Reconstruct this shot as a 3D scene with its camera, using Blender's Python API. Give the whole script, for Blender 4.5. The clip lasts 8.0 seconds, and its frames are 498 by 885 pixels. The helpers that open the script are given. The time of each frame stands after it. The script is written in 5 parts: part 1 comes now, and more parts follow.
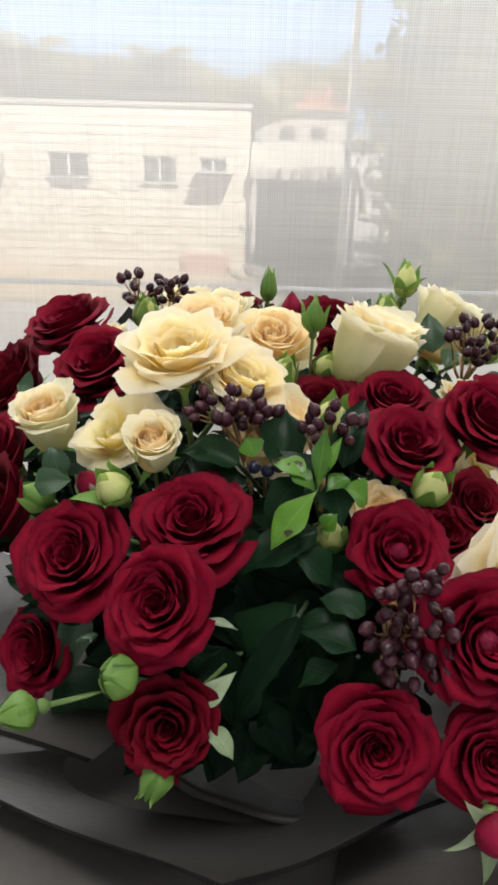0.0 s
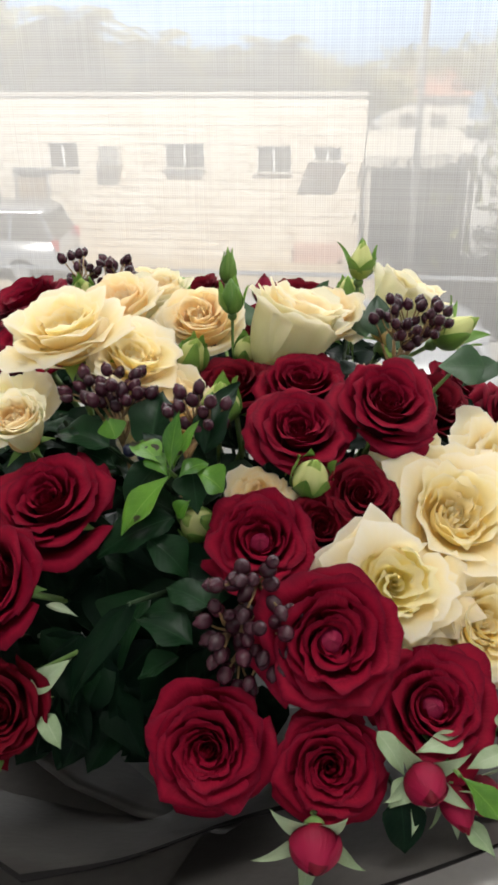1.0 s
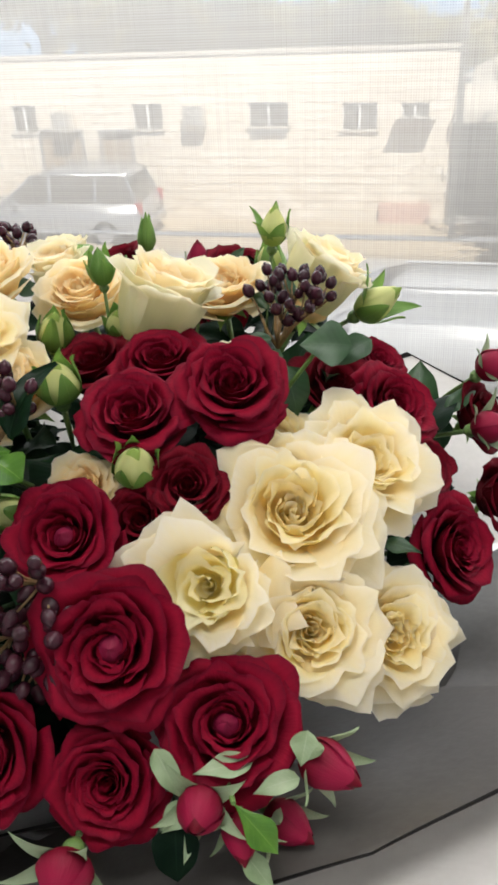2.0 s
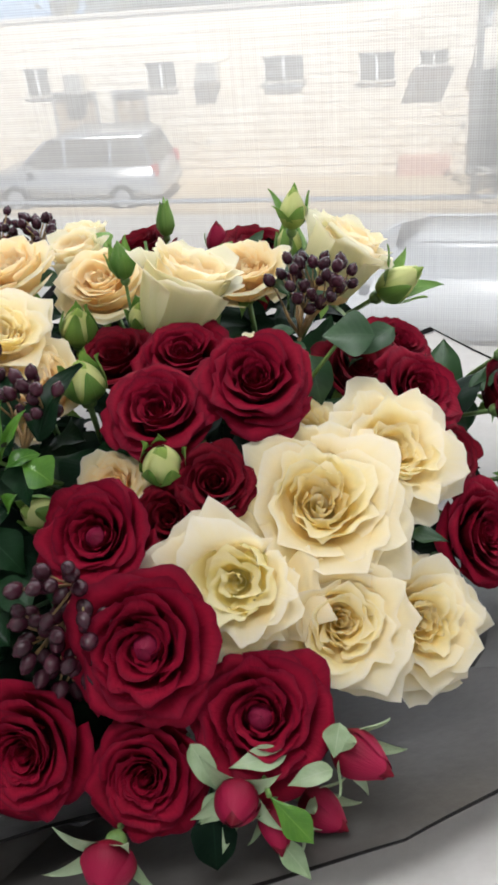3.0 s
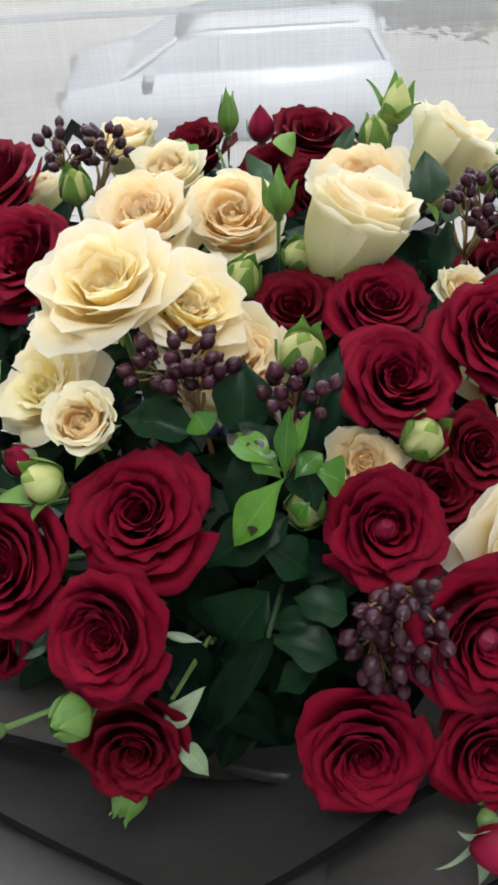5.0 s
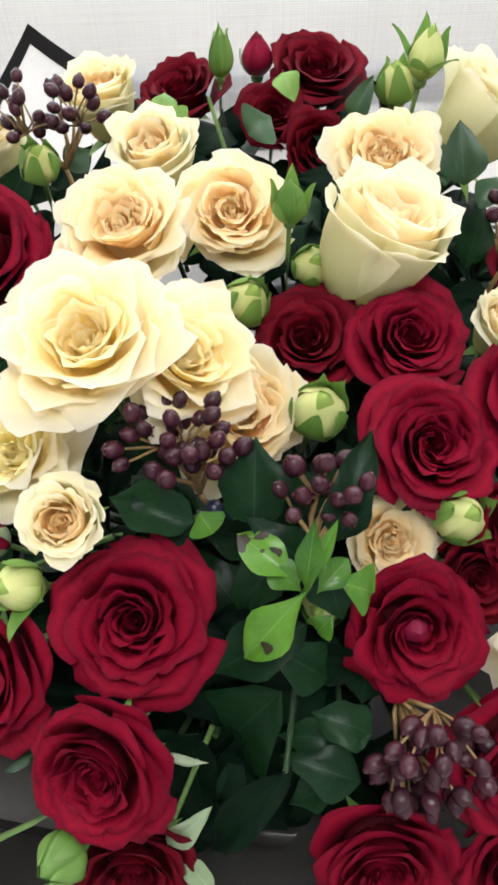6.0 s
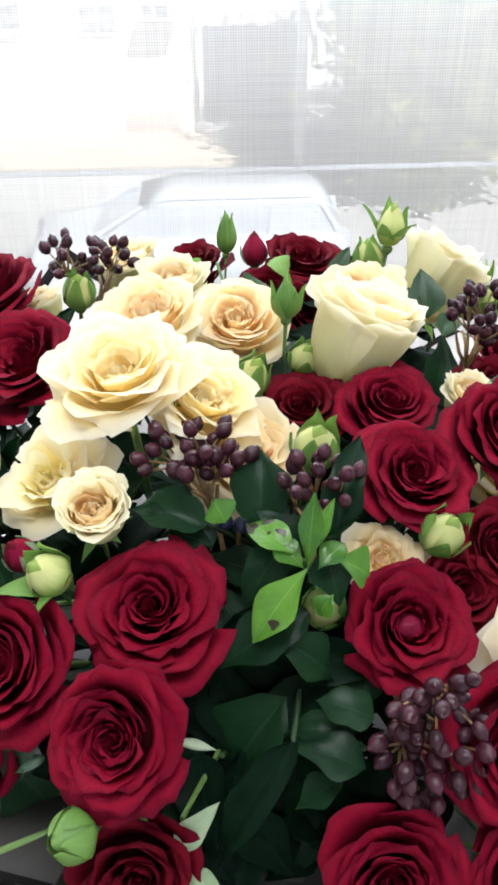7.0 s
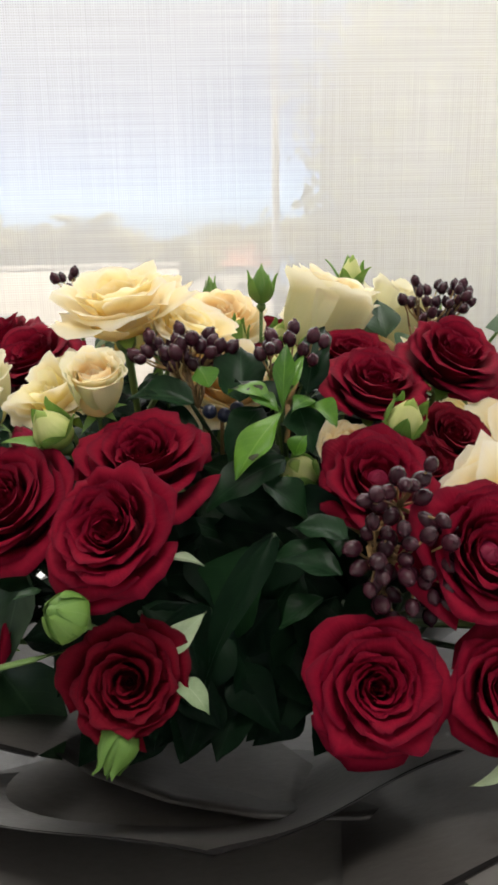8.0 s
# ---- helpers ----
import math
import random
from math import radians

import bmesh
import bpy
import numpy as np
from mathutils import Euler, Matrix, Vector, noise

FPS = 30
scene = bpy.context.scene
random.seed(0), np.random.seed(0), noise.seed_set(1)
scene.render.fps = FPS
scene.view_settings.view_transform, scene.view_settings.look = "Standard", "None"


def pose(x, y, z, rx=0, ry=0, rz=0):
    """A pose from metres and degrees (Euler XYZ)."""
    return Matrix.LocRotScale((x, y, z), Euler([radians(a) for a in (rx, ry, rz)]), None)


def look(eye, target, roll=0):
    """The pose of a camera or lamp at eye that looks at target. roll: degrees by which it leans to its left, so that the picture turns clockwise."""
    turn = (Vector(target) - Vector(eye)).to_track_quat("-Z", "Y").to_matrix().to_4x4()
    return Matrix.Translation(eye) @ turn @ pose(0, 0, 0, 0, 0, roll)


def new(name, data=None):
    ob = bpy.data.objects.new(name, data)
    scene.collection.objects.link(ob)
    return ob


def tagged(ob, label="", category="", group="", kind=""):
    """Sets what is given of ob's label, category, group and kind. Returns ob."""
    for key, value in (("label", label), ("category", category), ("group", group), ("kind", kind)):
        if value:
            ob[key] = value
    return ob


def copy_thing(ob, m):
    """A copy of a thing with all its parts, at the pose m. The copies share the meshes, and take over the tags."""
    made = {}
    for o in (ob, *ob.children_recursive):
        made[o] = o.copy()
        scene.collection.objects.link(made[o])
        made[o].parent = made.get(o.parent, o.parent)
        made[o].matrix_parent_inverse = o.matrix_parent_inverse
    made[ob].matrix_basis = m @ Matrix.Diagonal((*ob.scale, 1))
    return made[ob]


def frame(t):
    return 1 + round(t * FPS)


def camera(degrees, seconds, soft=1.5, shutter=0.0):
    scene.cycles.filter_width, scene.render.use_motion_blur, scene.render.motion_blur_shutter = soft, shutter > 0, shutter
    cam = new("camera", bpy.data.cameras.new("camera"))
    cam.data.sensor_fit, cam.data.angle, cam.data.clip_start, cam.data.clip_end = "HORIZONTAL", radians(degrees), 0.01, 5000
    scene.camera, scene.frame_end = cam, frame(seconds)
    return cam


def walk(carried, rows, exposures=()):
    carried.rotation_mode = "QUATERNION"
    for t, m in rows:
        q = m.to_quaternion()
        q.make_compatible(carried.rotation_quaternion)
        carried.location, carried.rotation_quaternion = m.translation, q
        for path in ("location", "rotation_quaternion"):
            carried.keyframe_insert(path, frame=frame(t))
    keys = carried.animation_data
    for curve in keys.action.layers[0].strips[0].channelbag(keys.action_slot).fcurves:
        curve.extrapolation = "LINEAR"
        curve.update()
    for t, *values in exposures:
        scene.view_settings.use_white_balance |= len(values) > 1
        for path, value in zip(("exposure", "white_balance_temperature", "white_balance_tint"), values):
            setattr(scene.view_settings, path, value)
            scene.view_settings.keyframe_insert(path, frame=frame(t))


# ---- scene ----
cam = camera(32.0, 8.0, soft=3.1)
METRES, EYE, TILT, LEAN, TURN = 1.0, 1.2, 0.0, 0.0, 0.0
ROWS = [
    (0.0, 0.0, 0.0, 0.0, 0.66, -25.63, -1.37),
    (0.5, 0.0588, 0.0042, -0.0054, 3.87, -25.86, -0.67),
    (1.0, 0.1187, 0.0233, -0.0102, 7.91, -26.28, 0.64),
    (1.5, 0.1842, 0.0576, -0.0167, 10.44, -27.35, 1.2),
    (2.0, 0.2315, 0.0808, -0.0195, 13.24, -28.57, 2.53),
    (3.5, 0.2288, 0.0859, 0.0081, 13.0, -32.14, 5.32),
    (4.0, 0.1377, 0.0581, 0.0201, 6.44, -33.66, 4.24),
    (4.5, 0.0544, 0.0702, 0.0371, 1.03, -37.63, 3.66),
    (6.0, 0.0142, 0.2353, 0.0694, -2.35, -54.67, 1.1),
    (6.5, 0.0058, 0.2075, 0.0704, -2.46, -49.26, 0.35),
    (7.0, 0.0002, 0.1217, 0.0258, -2.96, -34.53, 0.39),
    (7.5, 0.0019, 0.0537, -0.0104, -3.76, -22.95, 1.35),
    (8.0, -0.0059, 0.0041, -0.1091, -4.21, -15.93, 1.05),
]
walk(cam, [(t, pose(0, 0, EYE, TILT, LEAN, TURN) @ pose(METRES * x, METRES * y, METRES * z, 90 + pitch, roll, yaw))
           for t, x, y, z, yaw, pitch, roll in ROWS],
     exposures=[(0.0, 0.2, 6500, 10), (2.0, 0.27, 6450, 10), (3.5, 0.24, 6000, 10), (4.5, 0.2, 5900, 10), (6.0, 0.64, 6250, 10), (6.5, 0.80, 5600, 10),
                (7.0, 0.74, 5950, 10), (7.5, 0.4, 6300, 10), (8.0, 0.25, 6750, 10)])

# ---- light ----
world = bpy.data.worlds.new("sky")
scene.world = world
world.use_nodes = True
wn, wl = world.node_tree.nodes, world.node_tree.links
sky = wn.new("ShaderNodeTexSky")
sky.sky_type, sky.sun_disc = "NISHITA", False
sky.air_density, sky.dust_density, sky.ozone_density, sky.altitude = 0.25, 0.0, 3.0, 1500
sky.sun_elevation, sky.sun_rotation = radians(56), radians(150)
wl.new(sky.outputs["Color"], wn["Background"].inputs["Color"])
wn["Background"].inputs["Strength"].default_value = 0.085


def lamp(name, kind, m, energy, colour=(1, 1, 1), **more):
    data = bpy.data.lights.new(name, kind)
    data.energy, data.color = energy, colour
    for key, value in more.items():
        if key == "size":
            data.size = value
        elif key == "size_y":
            data.size_y = value
        elif key == "shape":
            data.shape = value
        elif key == "angle":
            data.angle = value
    ob = new(name, data)
    ob.matrix_world = m
    return ob


lamp("sun", "SUN", look((4.0, -7.0, 12.0), (0, 0, 0)), 5.0, (1.0, 0.95, 0.86), angle=radians(0.53))
# the sky's light through the large window, outside and inside of its blind
lamp("window_daylight", "AREA", look((0, 2.045, 1.4), (0, 0, 1.4)), 13, (1.0, 0.98, 0.945), shape="RECTANGLE", size=4.4, size_y=2.5)
lamp("blind_daylight", "AREA", look((0, 1.90, 1.75), (0, 0, 0.9)), 58, (0.97, 0.985, 1.0), shape="RECTANGLE", size=4.2, size_y=2.0)
# added fill from behind the camera for the flower fronts, no known window
lamp("front_fill", "AREA", look((0.4, -2.9, 2.1), (0.1, 0.4, 0.9)), 15, (1.0, 0.97, 0.93), shape="RECTANGLE", size=3.6, size_y=1.8)
# overhead fill, added to brighten the upward faces of the bouquet
lamp("overhead_fill", "AREA", look((0.1, 0.0, 2.80), (0.1, 0.001, 0.0)), 19, (1.0, 0.985, 0.96), shape="RECTANGLE", size=1.2, size_y=0.5)


# ---- materials ----
def material(name):
    m = bpy.data.materials.new(name)
    m.use_nodes = True
    return m, m.node_tree.nodes, m.node_tree.links, m.node_tree.nodes["Principled BSDF"]


def socket(node, name, value):
    node.inputs[name].default_value = value


def noisy(name, dark, light, scale=8.0, rough=0.6, bump=0.1, fine=60.0, spec=0.5, metal=0.0, stretch=(1, 1, 1), vary=0.0, sheen=0.0, sheen_tint=(1, 1, 1), through_light=0.0, contrast=0.5):
    """Two scales of noise between two base colours, with relief."""
    m, n, l, b = material(name)
    tc = n.new("ShaderNodeTexCoord")
    mp = n.new("ShaderNodeMapping")
    socket(mp, "Scale", stretch)
    l.new(tc.outputs["Object"], mp.inputs["Vector"])
    a = n.new("ShaderNodeTexNoise")
    socket(a, "Scale", scale), socket(a, "Detail", 4.0)
    f = n.new("ShaderNodeTexNoise")
    socket(f, "Scale", fine), socket(f, "Detail", 3.0)
    l.new(mp.outputs[0], a.inputs["Vector"]), l.new(mp.outputs[0], f.inputs["Vector"])
    mix = n.new("ShaderNodeMath")
    mix.operation = "MULTIPLY_ADD"
    l.new(f.outputs["Fac"], mix.inputs[0])
    mix.inputs[1].default_value = 0.45
    l.new(a.outputs["Fac"], mix.inputs[2])
    out = mix.outputs[0]
    if vary:
        info = n.new("ShaderNodeObjectInfo")
        add = n.new("ShaderNodeMath")
        add.operation = "MULTIPLY_ADD"
        l.new(info.outputs["Random"], add.inputs[0])
        add.inputs[1].default_value = vary
        l.new(out, add.inputs[2])
        sub = n.new("ShaderNodeMath")
        sub.operation = "SUBTRACT"
        l.new(add.outputs[0], sub.inputs[0])
        sub.inputs[1].default_value = vary / 2
        out = sub.outputs[0]
    ramp = n.new("ShaderNodeValToRGB")
    ramp.color_ramp.elements[0].position, ramp.color_ramp.elements[1].position = 0.725 - contrast / 2, 0.725 + contrast / 2
    ramp.color_ramp.elements[0].color, ramp.color_ramp.elements[1].color = (*dark, 1), (*light, 1)
    l.new(out, ramp.inputs[0])
    l.new(ramp.outputs[0], b.inputs["Base Color"])
    socket(b, "Roughness", rough), socket(b, "Specular IOR Level", spec), socket(b, "Metallic", metal)
    if sheen:
        socket(b, "Sheen Weight", sheen), socket(b, "Sheen Tint", (*sheen_tint, 1)), socket(b, "Sheen Roughness", 0.4)
    if bump:
        bp = n.new("ShaderNodeBump")
        socket(bp, "Strength", bump), socket(bp, "Distance", 0.002)
        l.new(f.outputs["Fac"], bp.inputs["Height"])
        l.new(bp.outputs[0], b.inputs["Normal"])
    if through_light:
        tr = n.new("ShaderNodeBsdfTranslucent")
        l.new(ramp.outputs[0], tr.inputs["Color"])
        ms = n.new("ShaderNodeMixShader")
        ms.inputs[0].default_value = through_light
        l.new(b.outputs[0], ms.inputs[1]), l.new(tr.outputs[0], ms.inputs[2])
        l.new(ms.outputs[0], n["Material Output"].inputs["Surface"])
    return m


def petal_material(name, base, tip, rough, sheen, sheen_tint, through_light, vein=0.25, bump=0.25, spec=0.25, rim=None):
    """Petal: base colour runs along the petal's own length (its uv), with fine lengthwise veins."""
    m, n, l, b = material(name)
    uv = n.new("ShaderNodeUVMap")
    uv.uv_map = "uv"
    sep = n.new("ShaderNodeSeparateXYZ")
    l.new(uv.outputs[0], sep.inputs[0])
    mp = n.new("ShaderNodeMapping")
    socket(mp, "Scale", (26, 2.2, 1))
    l.new(uv.outputs[0], mp.inputs["Vector"])
    veins = n.new("ShaderNodeTexNoise")
    socket(veins, "Scale", 1.0), socket(veins, "Detail", 4.0)
    info = n.new("ShaderNodeObjectInfo")
    off = n.new("ShaderNodeVectorMath")
    off.operation = "ADD"
    l.new(mp.outputs[0], off.inputs[0])
    comb = n.new("ShaderNodeCombineXYZ")
    big = n.new("ShaderNodeMath")
    big.operation = "MULTIPLY"
    l.new(info.outputs["Random"], big.inputs[0])
    big.inputs[1].default_value = 40.0
    l.new(big.outputs[0], comb.inputs["Z"])
    l.new(comb.outputs[0], off.inputs[1])
    l.new(off.outputs[0], veins.inputs["Vector"])
    fac = n.new("ShaderNodeMath")
    fac.operation = "MULTIPLY_ADD"
    l.new(veins.outputs["Fac"], fac.inputs[0])
    fac.inputs[1].default_value = vein * 0.5
    l.new(sep.outputs["Y"], fac.inputs[2])
    fac2 = n.new("ShaderNodeMath")
    fac2.operation = "MULTIPLY_ADD"
    l.new(info.outputs["Random"], fac2.inputs[0])
    fac2.inputs[1].default_value = 0.10
    l.new(fac.outputs[0], fac2.inputs[2])
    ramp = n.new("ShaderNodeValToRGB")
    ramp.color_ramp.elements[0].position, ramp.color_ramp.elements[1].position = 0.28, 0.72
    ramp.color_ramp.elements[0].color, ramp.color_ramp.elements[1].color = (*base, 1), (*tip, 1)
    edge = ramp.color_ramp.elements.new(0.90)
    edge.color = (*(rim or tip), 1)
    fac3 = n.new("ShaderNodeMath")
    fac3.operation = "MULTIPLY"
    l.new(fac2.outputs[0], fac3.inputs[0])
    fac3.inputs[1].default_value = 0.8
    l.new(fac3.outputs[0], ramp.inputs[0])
    l.new(ramp.outputs[0], b.inputs["Base Color"])
    socket(b, "Roughness", rough), socket(b, "Specular IOR Level", spec)
    if sheen:
        socket(b, "Sheen Weight", sheen), socket(b, "Sheen Tint", (*sheen_tint, 1)), socket(b, "Sheen Roughness", 0.35)
    bp = n.new("ShaderNodeBump")
    socket(bp, "Strength", bump), socket(bp, "Distance", 0.0012)
    l.new(veins.outputs["Fac"], bp.inputs["Height"])
    l.new(bp.outputs[0], b.inputs["Normal"])
    tr = n.new("ShaderNodeBsdfTranslucent")
    l.new(ramp.outputs[0], tr.inputs["Color"])
    ms = n.new("ShaderNodeMixShader")
    ms.inputs[0].default_value = through_light
    l.new(b.outputs[0], ms.inputs[1]), l.new(tr.outputs[0], ms.inputs[2])
    l.new(ms.outputs[0], n["Material Output"].inputs["Surface"])
    return m


def leaf_material(name, dark, light, rough, rib, through_light=0.15, spec=0.5, blotch=None):
    """Leaf: pale midrib and side veins on its uv, blotches and relief between the veins."""
    m, n, l, b = material(name)
    uv = n.new("ShaderNodeUVMap")
    uv.uv_map = "uv"
    sep = n.new("ShaderNodeSeparateXYZ")
    l.new(uv.outputs[0], sep.inputs[0])

    def op(kind, a, c, d=None):
        q = n.new("ShaderNodeMath")
        q.operation = kind
        for k, val in enumerate((a, c, d)):
            if val is None:
                continue
            if isinstance(val, (int, float)):
                q.inputs[k].default_value = val
            else:
                l.new(val, q.inputs[k])
        return q.outputs[0]

    side = op("ABSOLUTE", op("SUBTRACT", sep.outputs["X"], 0.5), None)
    slant = op("SUBTRACT", sep.outputs["Y"], op("MULTIPLY", side, 0.55))
    wave = op("ABSOLUTE", op("SINE", op("MULTIPLY", slant, 24.0), None), None)
    veins = op("LESS_THAN", wave, 0.11)
    mid = op("LESS_THAN", side, 0.018)
    lines = op("MAXIMUM", op("MULTIPLY", veins, 0.4), mid)
    tc = n.new("ShaderNodeTexCoord")
    nz = n.new("ShaderNodeTexNoise")
    socket(nz, "Scale", 90.0), socket(nz, "Detail", 4.0)
    l.new(tc.outputs["Object"], nz.inputs["Vector"])
    info = n.new("ShaderNodeObjectInfo")
    fac = op("MULTIPLY_ADD", info.outputs["Random"], 0.5, op("SUBTRACT", nz.outputs["Fac"], 0.25))
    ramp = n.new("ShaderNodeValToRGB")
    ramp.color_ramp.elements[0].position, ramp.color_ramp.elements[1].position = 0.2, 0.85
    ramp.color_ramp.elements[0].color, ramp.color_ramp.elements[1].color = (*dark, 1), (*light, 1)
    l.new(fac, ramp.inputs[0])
    mix = n.new("ShaderNodeMix")
    mix.data_type = "RGBA"
    l.new(op("MULTIPLY", lines, 0.28), mix.inputs["Factor"])
    l.new(ramp.outputs[0], mix.inputs[6])
    mix.inputs[7].default_value = (*rib, 1)
    face = mix.outputs[2]
    if blotch:
        spots = n.new("ShaderNodeTexNoise")
        socket(spots, "Scale", 75.0), socket(spots, "Detail", 2.0)
        l.new(tc.outputs["Object"], spots.inputs["Vector"])
        brown = n.new("ShaderNodeMix")
        brown.data_type = "RGBA"
        l.new(op("GREATER_THAN", spots.outputs["Fac"], 0.66), brown.inputs["Factor"])
        l.new(face, brown.inputs[6])
        brown.inputs[7].default_value = (*blotch, 1)
        face = brown.outputs[2]
    l.new(face, b.inputs["Base Color"])
    socket(b, "Roughness", rough), socket(b, "Specular IOR Level", spec)
    bp = n.new("ShaderNodeBump")
    socket(bp, "Strength", 0.10), socket(bp, "Distance", 0.001)
    l.new(op("MULTIPLY_ADD", wave, 0.5, op("MULTIPLY", nz.outputs["Fac"], 0.5)), bp.inputs["Height"])
    l.new(bp.outputs[0], b.inputs["Normal"])
    tr = n.new("ShaderNodeBsdfTranslucent")
    l.new(face, tr.inputs["Color"])
    ms = n.new("ShaderNodeMixShader")
    ms.inputs[0].default_value = through_light
    l.new(b.outputs[0], ms.inputs[1]), l.new(tr.outputs[0], ms.inputs[2])
    l.new(ms.outputs[0], n["Material Output"].inputs["Surface"])
    return m


def brick_material(name, c1, c2, mortar, width, height, rough=0.85):
    m, n, l, b = material(name)
    tc = n.new("ShaderNodeTexCoord")
    mp = n.new("ShaderNodeMapping")
    socket(mp, "Rotation", (radians(90), 0, 0))
    l.new(tc.outputs["Object"], mp.inputs["Vector"])
    br = n.new("ShaderNodeTexBrick")
    socket(br, "Color1", (*c1, 1)), socket(br, "Color2", (*c2, 1)), socket(br, "Mortar", (*mortar, 1))
    socket(br, "Scale", 1.0), socket(br, "Mortar Size", 0.026), socket(br, "Brick Width", width), socket(br, "Row Height", height)
    nz = n.new("ShaderNodeTexNoise")
    socket(nz, "Scale", 1.6), socket(nz, "Detail", 5.0)
    l.new(tc.outputs["Object"], nz.inputs["Vector"])
    l.new(mp.outputs[0], br.inputs["Vector"])
    mix = n.new("ShaderNodeMix")
    mix.data_type, mix.blend_type = "RGBA", "MULTIPLY"
    mix.inputs["Factor"].default_value = 0.5
    ramp = n.new("ShaderNodeValToRGB")
    ramp.color_ramp.elements[0].position, ramp.color_ramp.elements[1].position = 0.3, 0.65
    ramp.color_ramp.elements[0].color, ramp.color_ramp.elements[1].color = (0.72, 0.64, 0.56, 1), (1, 1, 1, 1)
    l.new(nz.outputs["Fac"], ramp.inputs[0])
    l.new(br.outputs["Color"], mix.inputs[6]), l.new(ramp.outputs[0], mix.inputs[7])
    l.new(mix.outputs[2], b.inputs["Base Color"])
    socket(b, "Roughness", rough)
    bp = n.new("ShaderNodeBump")
    socket(bp, "Strength", 0.6), socket(bp, "Distance", 0.02)
    l.new(br.outputs["Fac"], bp.inputs["Height"])
    bp.invert = True
    l.new(bp.outputs[0], b.inputs["Normal"])
    return m


def blind_material():
    """Woven screen fabric: a grid of pale yarns with small open holes between them."""
    m, n, l, b = material("screen_fabric")
    tc = n.new("ShaderNodeTexCoord")
    sep = n.new("ShaderNodeSeparateXYZ")
    l.new(tc.outputs["Object"], sep.inputs[0])

    def op(kind, a, c, d=None):
        q = n.new("ShaderNodeMath")
        q.operation = kind
        for k, val in enumerate((a, c, d)):
            if val is None:
                continue
            if isinstance(val, (int, float)):
                q.inputs[k].default_value = val
            else:
                l.new(val, q.inputs[k])
        return q.outputs[0]

    pitch = 2 * math.pi / BLIND_PITCH
    weft = op("MULTIPLY_ADD", op("SINE", op("MULTIPLY", sep.outputs["Z"], pitch), None), 0.5, 0.5)
    warp = op("MULTIPLY_ADD", op("SINE", op("MULTIPLY", sep.outputs["X"], pitch), None), 0.5, 0.5)
    holes = op("MULTIPLY", weft, warp)
    yarn = n.new("ShaderNodeTexNoise")
    mp = n.new("ShaderNodeMapping")
    socket(mp, "Scale", (3.0, 1.0, 170.0))
    l.new(tc.outputs["Object"], mp.inputs["Vector"]), l.new(mp.outputs[0], yarn.inputs["Vector"])
    socket(yarn, "Scale", 1.0), socket(yarn, "Detail", 2.0)
    slub = n.new("ShaderNodeTexNoise")
    mp2 = n.new("ShaderNodeMapping")
    socket(mp2, "Scale", (170.0, 1.0, 3.0))
    l.new(tc.outputs["Object"], mp2.inputs["Vector"]), l.new(mp2.outputs[0], slub.inputs["Vector"])
    socket(slub, "Scale", 1.0), socket(slub, "Detail", 2.0)
    uneven = op("SUBTRACT", op("ADD", yarn.outputs["Fac"], slub.outputs["Fac"]), 1.0)
    open_part = op("ADD", op("MULTIPLY_ADD", holes, BLIND_HOLES, BLIND_OPEN), op("MULTIPLY", uneven, 0.12))
    trans = n.new("ShaderNodeBsdfTransparent")
    lucent = n.new("ShaderNodeBsdfTranslucent")
    socket(lucent, "Color", (0.82, 0.795, 0.745, 1))
    diff = n.new("ShaderNodeBsdfDiffuse")
    socket(diff, "Color", (0.72, 0.70, 0.66, 1))
    cloth = n.new("ShaderNodeMixShader")
    cloth.inputs[0].default_value = 0.5
    l.new(diff.outputs[0], cloth.inputs[1]), l.new(lucent.outputs[0], cloth.inputs[2])
    ms = n.new("ShaderNodeMixShader")
    l.new(open_part, ms.inputs[0])
    l.new(cloth.outputs[0], ms.inputs[1]), l.new(trans.outputs[0], ms.inputs[2])
    l.new(ms.outputs[0], n["Material Output"].inputs["Surface"])
    return m


BLIND_PITCH, BLIND_HOLES, BLIND_OPEN = 0.0052, 0.15, 0.49

# reds: dark rims are pigment, dark bases paint the shade between petal rows
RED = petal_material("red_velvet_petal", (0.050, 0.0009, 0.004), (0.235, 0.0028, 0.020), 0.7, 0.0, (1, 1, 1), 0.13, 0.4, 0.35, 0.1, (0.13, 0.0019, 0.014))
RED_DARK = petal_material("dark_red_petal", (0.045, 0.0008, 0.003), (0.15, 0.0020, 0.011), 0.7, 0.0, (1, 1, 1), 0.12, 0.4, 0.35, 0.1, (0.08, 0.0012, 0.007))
KNOB = noisy("magenta_heart", (0.16, 0.004, 0.028), (0.27, 0.008, 0.050), 200, 0.5, 0.2, 500)
PEACH_IN = petal_material("peach_inner_petal", (0.97, 0.75, 0.40), (0.97, 0.84, 0.55), 0.55, 0.0, (1, 0.9, 0.7), 0.58, 0.4, rim=(0.97, 0.88, 0.66))
CREAM_IN = petal_material("cream_inner_petal", (0.97, 0.82, 0.37), (0.97, 0.88, 0.55), 0.55, 0.0, (1, 0.9, 0.7), 0.58, 0.4, rim=(0.97, 0.91, 0.70))
CREAM = petal_material("cream_petal", (0.97, 0.82, 0.45), (0.97, 0.882, 0.62), 0.55, 0.0, (1, 0.95, 0.85), 0.55, 0.4, rim=(0.97, 0.912, 0.755))
LEMON = petal_material("lemon_petal", (0.96, 0.86, 0.36), (0.97, 0.91, 0.62), 0.55, 0.1, (1, 1, 0.8), 0.5, 0.3)
